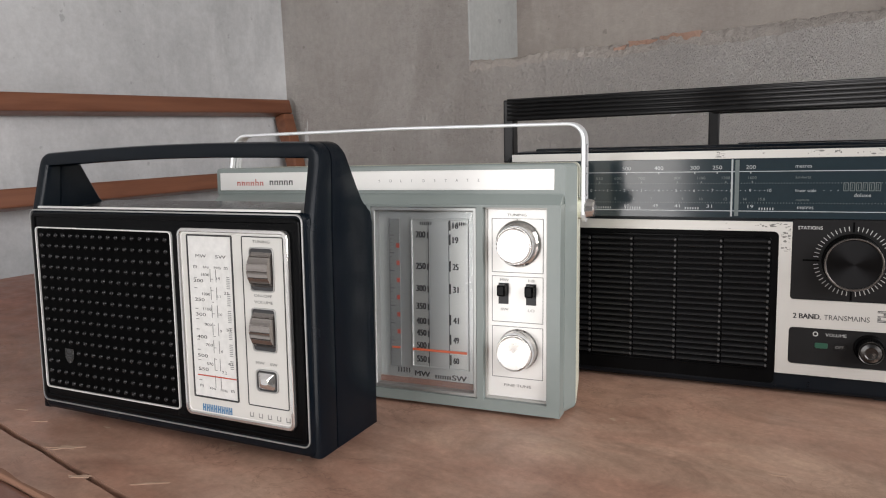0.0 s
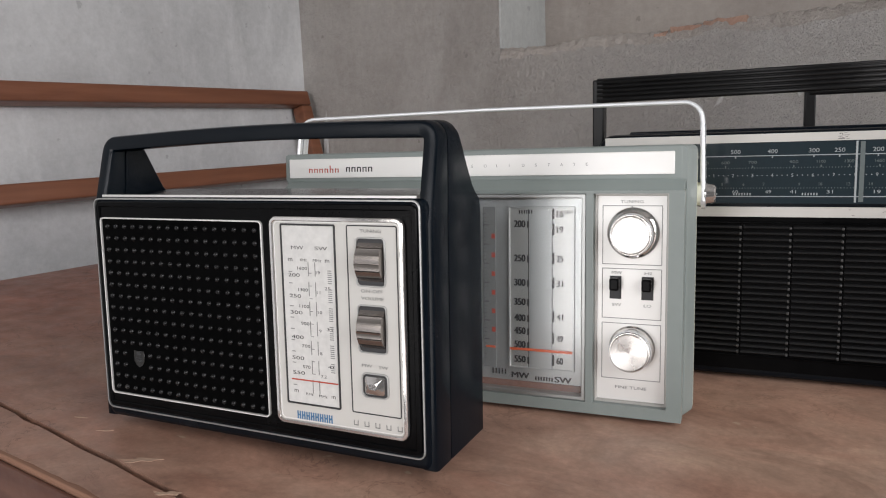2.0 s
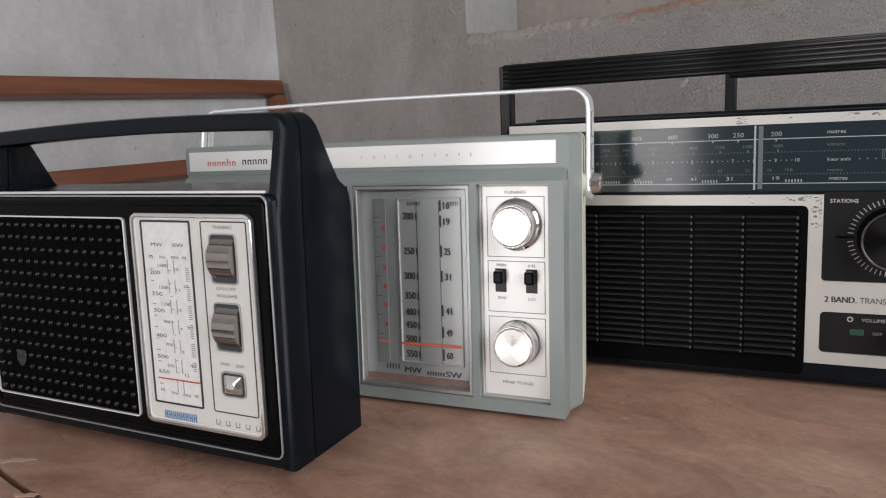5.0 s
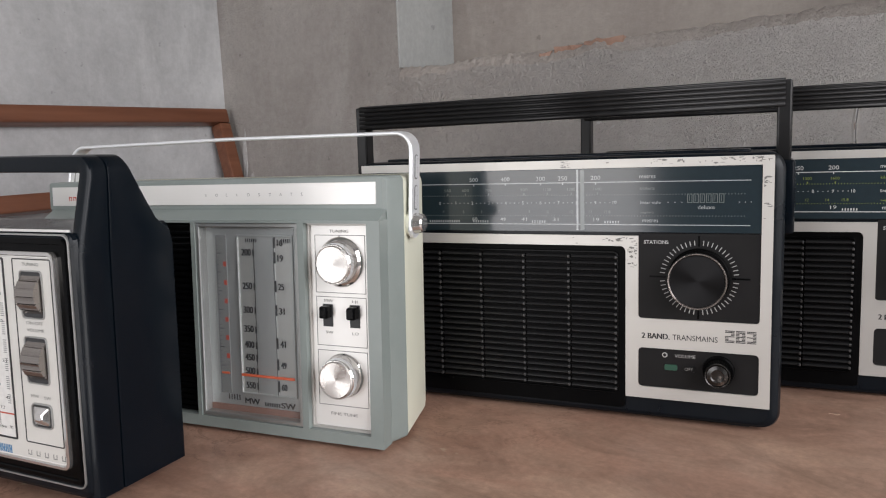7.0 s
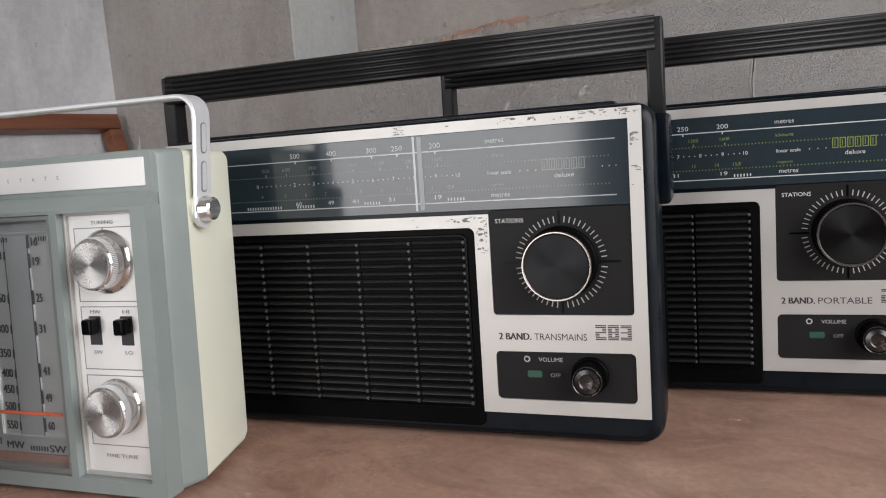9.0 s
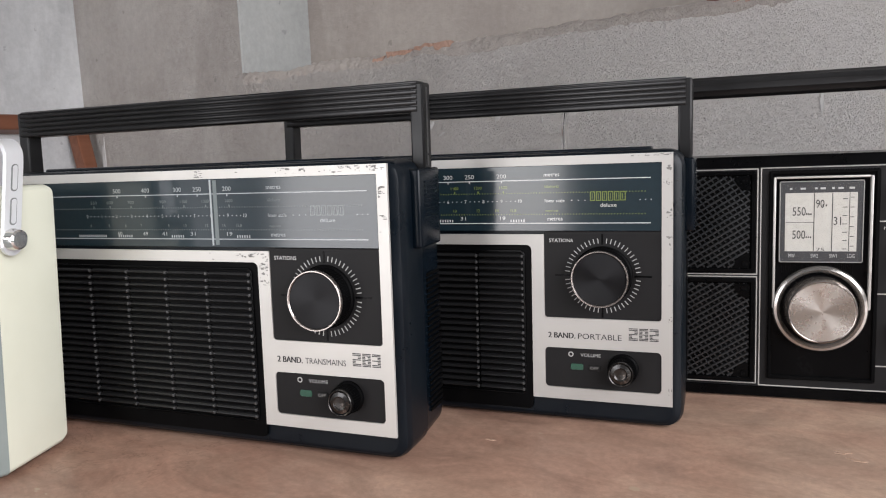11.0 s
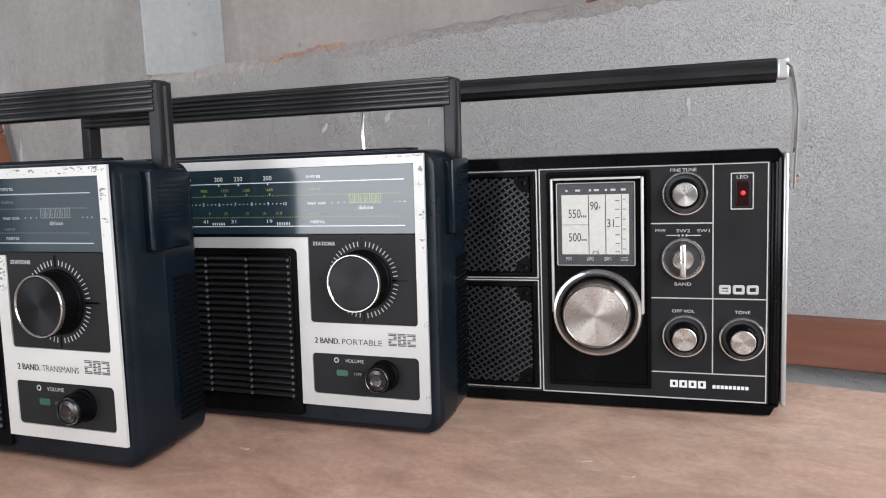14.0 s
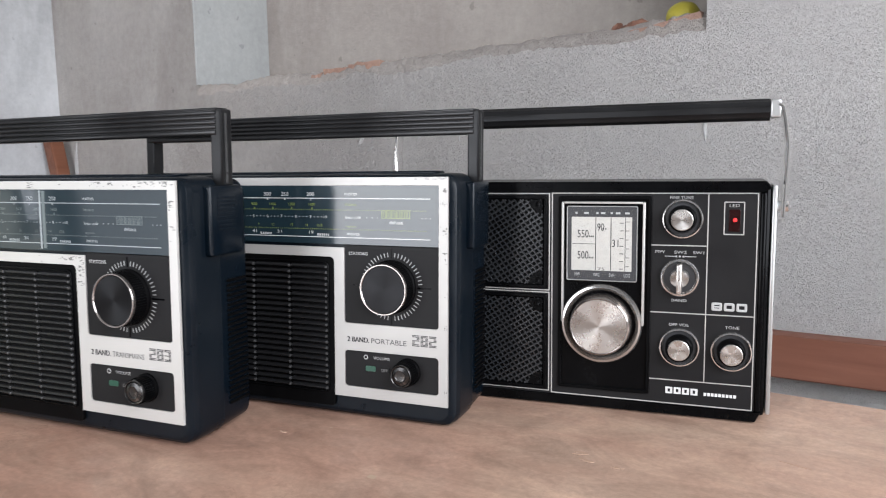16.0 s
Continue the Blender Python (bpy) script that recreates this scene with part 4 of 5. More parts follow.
    part("dial_rim", bm, "dullalu", r, "worn aluminium dial rim")
    part("scale_window", B(-121.2, -74.8, 9.4, 9.8, 21.5, 137), "agedpaper", dial)
    part("scale_window_edge", F(-122.2, -73.8, 20.5, 138, 1.4, 8.2, 9.8, r=0.8), "dialgrey", dial)
    part("scale_drum", along_x(bmesh.new(), [(9.2, 21), (8.9, 40), (8.6, 78), (8.9, 116), (9.2, 136), (9.6, 136), (9.6, 21)], -106.5, -89.5), "dialgrey", dial)
    part("log_strip", B(-141.4, -132, 9.3, 9.8, 19.6, 137.4), "stripgrey", dial, "grey logging strip with red marks")
    bm = bmesh.new()
    bars(bm, [(-141.2, -137, 40 + 14 * k, 40.6 + 14 * k) for k in range(7)] + [(-141.2, -139, 26 + 2.8 * k, 26.3 + 2.8 * k) for k in range(39)], 9.15)
    part("log_ruling", bm, "ink", dial)
    part("log_print", bars(bmesh.new(), [(-135, -132.4, 46 + 13.7 * k, 49.5 + 13.7 * k) for k in range(6)], 9.15), "red", dial)
    bm = bmesh.new()
    for txt, z in (("200", 121.5), ("250", 97), ("300", 79.5), ("350", 65.5), ("400", 53.8), ("450", 44.4), ("500", 34.4), ("550", 23.5)):
        letters(bm, txt, -117.5, z + 1.6, 5.0, 8.5, 8.0, False, 0.35)
        bars(bm, [(-108, -106.6, z + 1, z + 6)], 8.5)
    for txt, z in (("16", 129), ("19", 118), ("25", 97.5), ("31", 80), ("41", 56), ("49", 40.6), ("60", 24.5)):
        letters(bm, txt, -86.4, z + 1.4, 4.8, 8.5, 4.4, False, 0.3)
        bars(bm, [(-89.6, -88.2, z, z + 8)], 8.5)
    bars(bm, [(-107.2, -106.7, 22, 136), (-90, -89.6, 22, 136)], 8.45)
    bars(bm, [(-114 + 1.8 * k, -113.2 + 1.8 * k, 132.8, 135.4) for k in range(6)] + [(-83 + 1.8 * k, -82.2 + 1.8 * k, 132.8, 135.4) for k in range(5)], 8.5)
    letters(bm, "MW", -120, 13.2, 4.2, 9.4, 13, False, 0.3)
    letters(bm, "SW", -88, 12.4, 4.2, 9.4, 12, False, 0.3)
    bars(bm, [(-102.5 + 2 * k, -101.3 + 2 * k, 12.6, 15.4) for k in range(7)] + [(-135 + 2.4 * k, -134 + 2.4 * k, 15, 19) for k in range(5)], 9.4)
    part("scale_print", bm, "ink", dial)
    part("pointer", bars(bmesh.new(), [(-139, -132, 34.6, 36), (-121, -75, 34.2, 36)], 7.6, 0.6), "orange", dial, "orange tuning pointer")
    part("scale_base", B(-150, -68, 8.4, 9.8, 5, 11.2), "rust", dial, "brown stained scale base")
    pane = part("dial_glass", B(-150.4, -67.6, 3.6, 4.6, 6.6, 144.4), "clear", r, "dusty dial glass")
    pane.visible_shadow = False
    # control panel
    panel = part("control_panel", B(-59.3, -10.7, 7.6, 11, 3.7, 147.3), "silver", r, "brushed aluminium control panel")
    part("panel_rim", F(-59.6, -10.4, 3.5, 147.5, 1.8, 5.2, 8.6, r=0.8), "bright", r, "pitted chrome rim")
    for z0, z1 in ((99, 139), (62, 96.5), (20, 59)):
        part("panel_line", F(-54.5, -15, z0, z1, 0.45, 7.35, 8, r=0.4), "greyink", panel)
    for txt, x, z, w in (("TUNING", -35, 140.6, 15), ("MW", -44.5, 92.6, 7), ("HI", -24, 92.6, 4.4), ("SW", -44.5, 70.6, 6), ("LO", -24, 70.6, 5), ("FINE TUNE", -34.5, 13.4, 21)):
        bm = bmesh.new()
        letters(bm, txt, x, z, 2.0, 7.3, w, True)
        part("panel_lettering", bm, "greyink", panel)
    for mark in ((-35.2, -34.4, 137, 138.6), (-35.4, -34.6, 55.6, 57)):
        part("index_mark", bars(bmesh.new(), [mark], 7.3), "greyink", panel)
    for cz, base in ((120.6, 17.2), (42.0, 15.4)):
        k = part("knob", L(-34, cz, [(base, 7.5), (base, 6.6), (base - 0.8, 5.6), (14.6, 4.4), (13.9, 1.0), (13.7, -3.0), (13.2, -3.8)], 56), "chrome", r, "turned aluminium knob")
        bm = bmesh.new()
        for i in range(90):
            spoke(bm, -34, cz, 2 * math.pi * i / 90, 13.5, 14.0, 0.5, -2.6, 0.8)
        part("knurl", bm, "alu", k)
        part("knob_cap", L(-34, cz, [(13.0, -3.6), (12.9, -4.4), (12.4, -4.8), (11.9, -4.5), (0.3, -4.2)], 56), "spunbright", k, "spun aluminium cap")
    for x in (-45.4, -24.2):
        w = part("switch_slot", B(x - 3.9, x + 3.9, 7.2, 8, 75.5, 91.2, r=0.2), "ink", panel)
        part("slide_switch", B(x - 3.3, x + 3.3, 0.5, 7.5, 82.2, 90.6, r=1.2), "black", panel)
    # strap handle
    def raked(bm):
        for v in bm.verts:
            v.co.y += (v.co.z - 145) * 0.14
        return bm

    y = 36.0
    bm = bmesh.new()
    path = [(8.2, 140), (6.5, 192)] + [(-6.2 + 12.4 * math.cos(a), 194 + 12.2 * math.sin(a)) for a in [radians(10 + 80 * k / 8) for k in range(9)]]
    path += [(-150, 207.4)] + [(-301.5 - 12.4 * math.sin(a), 194 + 12.2 * math.cos(a)) for a in [radians(0 + 80 * k / 8) for k in range(9)]] + [(-314.4, 192), (-316, 140)]
    raked(strap(bm, path, y, 2.6, 14))
    handle = part("handle", bm, "alu", r, "flat aluminium strap handle")
    for x, d in ((8.2, 1), (-316, -1)):
        part("strap_end", lathe_x(bmesh.new(), y, 141, [(7, x - 1.3), (7, x + 1.3)]), "alu", handle)
        pv = part("pivot_screw", lathe_x(bmesh.new(), y, 144, [(7.0, x + d * 0.8), (7.2, x + d * 2), (6.2, x + d * 7), (5.0, x + d * 8)]), "chrome", handle, "chrome pivot screw")
        part("pivot_boss", lathe_x(bmesh.new(), y, 144, [(8, x - d * 6.5), (8, x - d * 1)]), "cream", r)
        for z0 in (153, 174):
            bm = bmesh.new()
            for side in (-1, 1):
                loft(bm, [[(x - d * (z - 140) * 0.031 + side * 1.42 + dx, y + a, z) for a, z in outline(-2.4, 2.4, z0, z0 + 17, 2.2)] for dx in (-0.2, 0.2)])
            # grey rim drawn in as the shade along the embossed edge
            slot = part("slot_shade_rim", raked(bm), "stripgrey", handle, "embossed slot in the strap, its edge shade drawn in grey")
            bm = bmesh.new()
            for side in (-1, 1):
                loft(bm, [[(x - d * (z - 140) * 0.031 + side * 1.6 + dx, y + a, z) for a, z in outline(-1.5, 1.9, z0 + 0.9, z0 + 16.3, 1.5)] for dx in (-0.2, 0.2)])
            part("slot_face", raked(bm), "alu", slot)
    for x in (-290, -25):
        for y0 in (14, 60):
            part("foot", B(x, x + 14, y0, y0 + 12, -7.7, -4, r=1), "rubber", r)
    return r


# ---- radios three and four: black cases, wide glass scale, silver trim ----
def radio_wide(m, lean, words, number, trim, print_mat, second, label, twist=(0, 0, 0)):
    Kit.unit, Kit.lean = 0.001, lean
    r = thing("portable_radio", m, label, "radio", "radios on the table")
    bm = bmesh.new()
    rings = []
    for y, s in ((1.5, 7), (2.0, 4.4), (3.6, 1.6), (6.6, 0.3), (9.5, 0), (34, 0)):
        rings.append([(x, y, z) for x, z in outline(-229 + s, 94 - s, 1.2 + s * 0.7, 191 - s * 0.5, 12 - s * 0.5, 6)])
    loft(bm, rings)
    part("front_shell", bm, "shell", r, "rounded black front shell")
    bm = bmesh.new()
    loft(bm, [[(x, y, z) for x, z in outline(-228 + s, 93 - s, 1.6 + s, 190 - s, 11, 6)] for y, s in ((34.6, 0.6), (35.4, 0), (66, 1.5), (69, 3), (70, 6))])
    part("back_shell", bm, "navy", r)
    part("top_ridge", B(-205, 72, 12, 30, 190.2, 193, r=1.2), "navy", r)
    # silver trim in one piece
    bm = bmesh.new()

    def silvered(x, z):
        if z > 182.6 or x > 80:
            return True
        if 127 < z < 134.5 and x < 0:
            return True
        if -9 < x < 0 and z < 134.5:
            return True
        return x > 0 and (54.2 < z < 75.6 or z < 25.6)
    cells(bm, [-222, -9, 0, 80, 87.2], [17.2, 25.6, 54.2, 75.6, 127, 134.5, 136.8, 182.6, 188.8], silvered, -1.4, 0.6, 0.6)
    # rounded inner corners of the openings
    for cx, cz, sx, sz, q in ((0, 25.6, 1, 1, 3), (80, 25.6, -1, 1, 3), (0, 54.2, 1, -1, 3), (80, 54.2, -1, -1, 3), (0, 75.6, 1, 1, 2.4), (80, 75.6, -1, 1, 2.4), (-9, 127, -1, -1, 4)):
        arc = [(cx - sx * 0.3, cz - sz * 0.3), (cx + sx * q, cz - sz * 0.3)]
        arc += [(cx + sx * q * (1 - math.sin(a)), cz + sz * q * (1 - math.cos(a))) for a in [radians(15 * k) for k in range(7)]]
        arc.append((cx - sx * 0.3, cz + sz * q))
        loft(bm, [[(x, yy, z) for x, z in arc] for yy in (-1.36, 0.4)])
    plate = part("silver_trim", bm, trim, r, "silver trim, scuffed along the edges")
    flakes = [(-60, 84, 183.6, 188.0), (20, 86, 184.6, 188.2), (-50, -3, 128.4, 133.4), (81, 86.4, 140, 186), (-7.5, -1, 112, 133)] if trim == "worn" else [(81.2, 86.8, 110, 187), (84.6, 86.9, 20, 120), (60, 86, 187, 188.4)]
    tagged(part("scuff", scuffs(bmesh.new(), flakes, 150 if trim == "worn" else 60, -1.4, 4), "scuff", plate), "grey rubbed flakes", kind="stuff")
    # scale under glass
    scale = part("scale_window", S(-220, 79.8, 136.9, 182.5, -0.9, 1.2, r=1, soft=0.2), "scaleback", r, "glossy acrylic tuning scale with printed figures")
    y = -1.05
    bm = bmesh.new()
    bars(bm, [(-215, 73, 172.3, 172.9), (-215, 73, 142.0, 142.6)], y)
    for txt, x in (("500", -124), ("400", -98.5), ("300", -71), ("250", -54.4), ("200", -30.3)):
        letters(bm, txt, x, 174.4, 3.0, y, 6.9, True)
        bars(bm, [(x - 0.4, x + 0.4, 171, 172.3)], y)
    for txt, x in (("60", -123.7), ("49", -100.8), ("41", -84), ("31", -59.8), ("19", -29.8)):
        letters(bm, txt, x, 144.6, 2.5, y, 4.2, True)
    bars(bm, [(-162 + 1.9 * k, -161.2 + 1.9 * k, 143.2, 145) for k in range(14)] + [(-125 + 1.9 * k, -124.2 + 1.9 * k, 143.2, 145) for k in range(7)] + [(-78 + 1.9 * k, -77.2 + 1.9 * k, 143.2, 145) for k in range(6)] + [(-24 + 1.9 * k, -23.2 + 1.9 * k, 143.2, 145) for k in range(6)], y)
    for k in range(11):
        letters(bm, str(k), -152.8 + 13.6 * k, 156.9, 2.4, y, 0, True)
        dots(bm, [(-152.8 + 13.6 * k + d, 158) for d in (3.4, 6.8, 10.2)] if k < 10 else [], 0.62, y)
    dots(bm, [(20 + 4.6 * k, 158) for k in range(3)] + [(66 + 3.6 * k, 158) for k in range(3)], 0.62, y)
    for txt, x, z in (("metres", 6, 175), ("linear scale", 8, 157), ("metres", 8, 144.2)):
        letters(bm, txt, x, z, 2.2, y, 0, True)
    letters(bm, "deluxe", 45, 153.4, 2.6, y, 11, True)
    part("scale_print", bm, print_mat, scale)
    bm = bmesh.new()
    for txt, x in (("550", -146), ("600", -131), ("700", -112), ("900", -84), ("1100", -66), ("1300", -48), ("1600", -29)):
        letters(bm, txt, x, 166.8, 2.1, y, 5.8, True)
        bars(bm, [(x - 0.4, x + 0.4, 163.8, 165.4)], y)
    for txt, x in (("4", -150), ("5", -133), ("6", -118), ("7", -104), ("9", -80), ("10", -66), ("12", -48), ("14", -34), ("15.8", -22)):
        letters(bm, txt, x, 150.4, 2.1, y, 0, True)
    bars(bm, [(-205 + 2.0 * k, -204.5 + 2.0 * k, 163.2, 164) for k in range(138)] + [(-205 + 2.0 * k, -204.5 + 2.0 * k, 148.2, 149) for k in range(138)], y)
    for txt, z in (("kilohertz", 167), ("megahertz", 150.4)):
        letters(bm, txt, 6, z, 2.0, y, 0, True)
    # maker's mark as outlined blocks
    for k in range(6):
        x = 32.6 + 4.1 * k
        bars(bm, [(x, x + 3.4, 163.4, 163.9), (x, x + 3.4, 157.6, 158.1), (x, x + 0.5, 158.1, 163.4), (x + 2.9, x + 3.4, 158.1, 163.4), (x + 1.3, x + 1.7, 158.8, 162.8)], y)
    part("scale_side_print", bm, second, scale)
    if trim == "worn":
        part("pointer", bars(bmesh.new(), [(-44.2, -42.9, 138, 182)], -1.15, 0.3), "dimwhite", scale, "pale tuning pointer")
        part("pointer_carrier", bars(bmesh.new(), [(-41.4, -38.4, 138.4, 181.6)], -1.1, 0.2), "dimgrey", scale)
    # speaker
    grille = part("speaker_panel", S(-222, -9.4, 8, 126.8, -0.9, 2, r=3, soft=0.3), "matt", r, "black speaker panel of ribbed slats")
    part("grille_border", F(-206, -13.8, 18.4, 123.4, 1.4, -2.2, 0, r=4), "black", grille)
    Kit.lean = 0.0
    slat = mesh_of("slat", along_x(bmesh.new(), [(-0.8, 0.3), (-2.9, 0.7), (-3.3, 1.3), (-2.9, 2.4), (-0.8, 3.2)], 0.0, 1.0, 0.0), "slat", 50)
    nib = mesh_of("slat_end", B(0, 1.7, -3.9, -0.8, 0.4, 2.5, r=0.5), "nib")
    Kit.lean = lean
    t = math.tan(radians(lean))
    for k in range(22):
        z = 20.9 + 4.6 * k
        for x0, x1 in [(-204.5, -188.6)] + [(-186 + 34.5 * c, -154.2 + 34.5 * c) for c in range(5)]:
            for me, x, stretch in ((slat, x0, x1 - x0), (nib, x1 - 0.3, 1.0)):
                o = new(me.name, me)
                o.parent = grille
                o.location, o.scale = (x * 0.001, z * 0.001 * t, z * 0.001), (stretch, 1, 1)
    # stations dial
    st = part("station_panel", S(0.2, 79.8, 75.8, 136.4, -0.7, 1, r=1.5, soft=0.2), "panel", r, "dark station dial panel")
    cx, cz = 40.7, 105.8
    bm = bmesh.new()
    for k in range(52):
        if k % 13 == 0:
            continue
        spoke(bm, cx, cz, 2 * math.pi * k / 52, 22.6, 26.0, 0.6, -0.85, -0.7)
    part("tick_ring", bm, "tick", st)
    bm = bmesh.new()
    letters(bm, "STATIONS", 3.8, 129, 2.5, -0.85, 16.6)
    part("dial_word", bm, "white", st)
    for k in range(4):
        part("cross_mark", spoke(bmesh.new(), cx, cz, math.pi / 2 * k, 21.6, 33 if k % 2 == 0 else 29, 1.2, -0.95, -0.6), "black", st)
    knob = part("tuning_knob", L(cx, cz, [(20.6, -0.7), (20.4, -2.5), (19.4, -3.2), (18.9, -14.5), (18.6, -15.2), (17, -14.6), (0.4, -14.3)], 56), "matt", r, "large black knob with silver rim")
    part("knob_rim", L(cx, cz, [(19.2, -13.4), (19.2, -15.4), (18.9, -15.9), (18.3, -15.9), (17.8, -15.2), (17.7, -13.5)], 56), "darkchrome", knob, "bright rim")
    part("knob_face", L(cx, cz, [(17.6, -14.4), (17.4, -15.0), (0.3, -14.8)], 48), "spundark", knob)
    bm = bmesh.new()
    for k in range(64):
        spoke(bm, cx, cz, 2 * math.pi * k / 64, 18.9, 19.6, 0.6, -12.8, -3.4)
    part("knurl", bm, "matt", knob)
    # volume panel
    vol = part("volume_panel", S(0.2, 79.8, 25.8, 54.0, -0.7, 1, r=2.4, soft=0.2), "panel", r)
    bm = bmesh.new()
    letters(bm, "VOLUME", 25.2, 48.4, 2.4, -0.85, 14)
    lathe(bm, 18.4, 49.7, [(1.9, -0.85), (1.9, -0.72)], 16)
    part("volume_lettering", bm, "tick", vol)
    part("off_word", letters(bmesh.new(), "OFF", 32, 39.6, 2.2, -1.45, 5.6), "greyink", vol)
    part("volume_mark", L(18.4, 49.7, [(1.1, -1.0), (1.1, -0.8)], 12), "panel", vol)
    part("indicator", S(18.2, 27, 38.8, 43.0, -1.2, 0, r=1.2, soft=0.3), "green", vol, "green power indicator")
    part("off_slot", S(30.6, 39.2, 38.8, 42.8, -1.3, 0, r=1.2, soft=0.3), "panel", vol)
    vx, vz = 54.4, 41.2
    vk = part("volume_knob", L(vx, vz, [(10.6, -0.7), (10.4, -2), (9.3, -2.6), (8.6, -11.5), (7.8, -13)], 40), "matt", r, "black volume knob")
    bm = bmesh.new()
    for k in range(36):
        spoke(bm, vx, vz, 2 * math.pi * k / 36, 8.6, 9.4, 0.7, -10.5, -3)
    part("knurl", bm, "matt", vk)
    part("knob_rim", L(vx, vz, [(8.4, -12.2), (8.3, -13.6), (8.0, -14.0), (7.5, -13.6), (7.4, -12.2)], 40), "tip", vk)
    part("knob_tip", L(vx, vz, [(7.4, -12.6), (6.9, -13.4), (4.5, -14.2), (3.6, -13.6), (0.3, -13.4)], 32), "tip", vk, "scratched dark chrome knob tip")
    # words on the trim
    bm = bmesh.new()
    letters(bm, "2 BAND.", 2.6, 61.2, 4.0, -1.5, 19, False, 0.22)
    letters(bm, words, 23.6, 61.2, 3.9, -1.5, 30)
    part("trim_lettering", bm, "ink", r)
    # striped figures of the type number
    seg = {"2": "abged", "3": "abgcd", "8": "abcdefg"}
    bm = bmesh.new()
    for k, ch in enumerate(number):
        x, w, z, h = 58.4 + 6.9 * k, 6.0, 61.6, 8.8
        spans = {"a": (x, x + w, z + h - 1.8, z + h), "g": (x, x + w, z + h / 2 - 0.9, z + h / 2 + 0.9), "d": (x, x + w, z, z + 1.8), "f": (x, x + 2.2, z + h / 2, z + h), "b": (x + w - 2.2, x + w, z + h / 2, z + h), "e": (x, x + 2.2, z, z + h / 2), "c": (x + w - 2.2, x + w, z, z + h / 2)}
        on = [spans[c] for c in seg[ch]]
        rows_n = 9
        for q in range(rows_n):
            zz = z + h * (q + 0.5) / rows_n
            hit = sorted((a, b) for a, b, lo, hi in on if lo - 0.01 <= zz <= hi + 0.01)
            run = []
            for a, b in hit:
                if run and a <= run[-1][1]:
                    run[-1][1] = max(run[-1][1], b)
                else:
                    run.append([a, b])
            bars(bm, [(a, b, zz - 0.3, zz + 0.3) for a, b in run], -1.5, 0.1)
    part("type_number", bm, "ink", r, "striped type number")
    # carry handle on side lugs, a little twisted in its pivots
    def twisted(bm):
        for v in bm.verts:
            f = max(0.0, min(1.0, (93 - v.co.x) / 322))
            v.co += Vector(twist) * f
        return bm
    for d, xi in ((1, 91), (-1, -226)):
        xs0 = (xi - 1.5, xi + 9) if d > 0 else (xi - 9, xi + 1.5)
        lug = part("handle_lug", B(*xs0, 19, 54, 134, 184.5, r=2.2, seg=3), "navy", r)
        xo = xs0[1] if d > 0 else xs0[0]
        for k in range(9):
            part("grip_rib", B(xo - 0.5, xo + 0.6, 26, 47, 152 + 2.9 * k, 153.4 + 2.9 * k, r=0.3), "navy", lug)
        lx = (xi - 3.0, xi + 6.4) if d > 0 else (xi - 6.4, xi + 3.0)
        leg = part("handle_leg", twisted(B(*lx, 35.5, 48, 183.5, 239, r=1.4)), "grip", r)
        xo = lx[1] if d > 0 else lx[0]
        part("leg_inlay", twisted(B(xo - 0.2, xo + 0.35, 39.5, 42, 186, 236)), "nib", leg, "grey inlay line")
        xv = 92.9 if d > 0 else -228.2
        rib = mesh_of("vent_rib", B(xv - 0.8, xv + 0.8, 42, 64, 20, 22.0), "matt")
        for k in range(26):
            o = new("vent_rib", rib)
            o.parent = r
            o.location = (0, 0.0037 * k * t, 0.0037 * k)
    ribs = [(35, 220.5)]
    for k in range(5):
        z = 221.5 + 3.4 * k
        ribs += [(34.5, z), (34.5, z + 2.1), (35.7, z + 2.5), (35.7, z + 3.1)]
    ribs += [(34.9, 238.8), (37, 240), (48, 240), (49.5, 238.5), (49.5, 222), (48, 220.3)]
    part("handle_bar", twisted(along_x(bmesh.new(), ribs, -228.5, 93.0)), "grip", r, "ribbed black handle bar", angle=20)
    for x in (-205, 60):
        for y0 in (10, 50):
            part("foot", B(x, x + 15, y0, y0 + 11, -1 if twist[0] else 0, 4.2, r=1), "rubber", r)
    return r


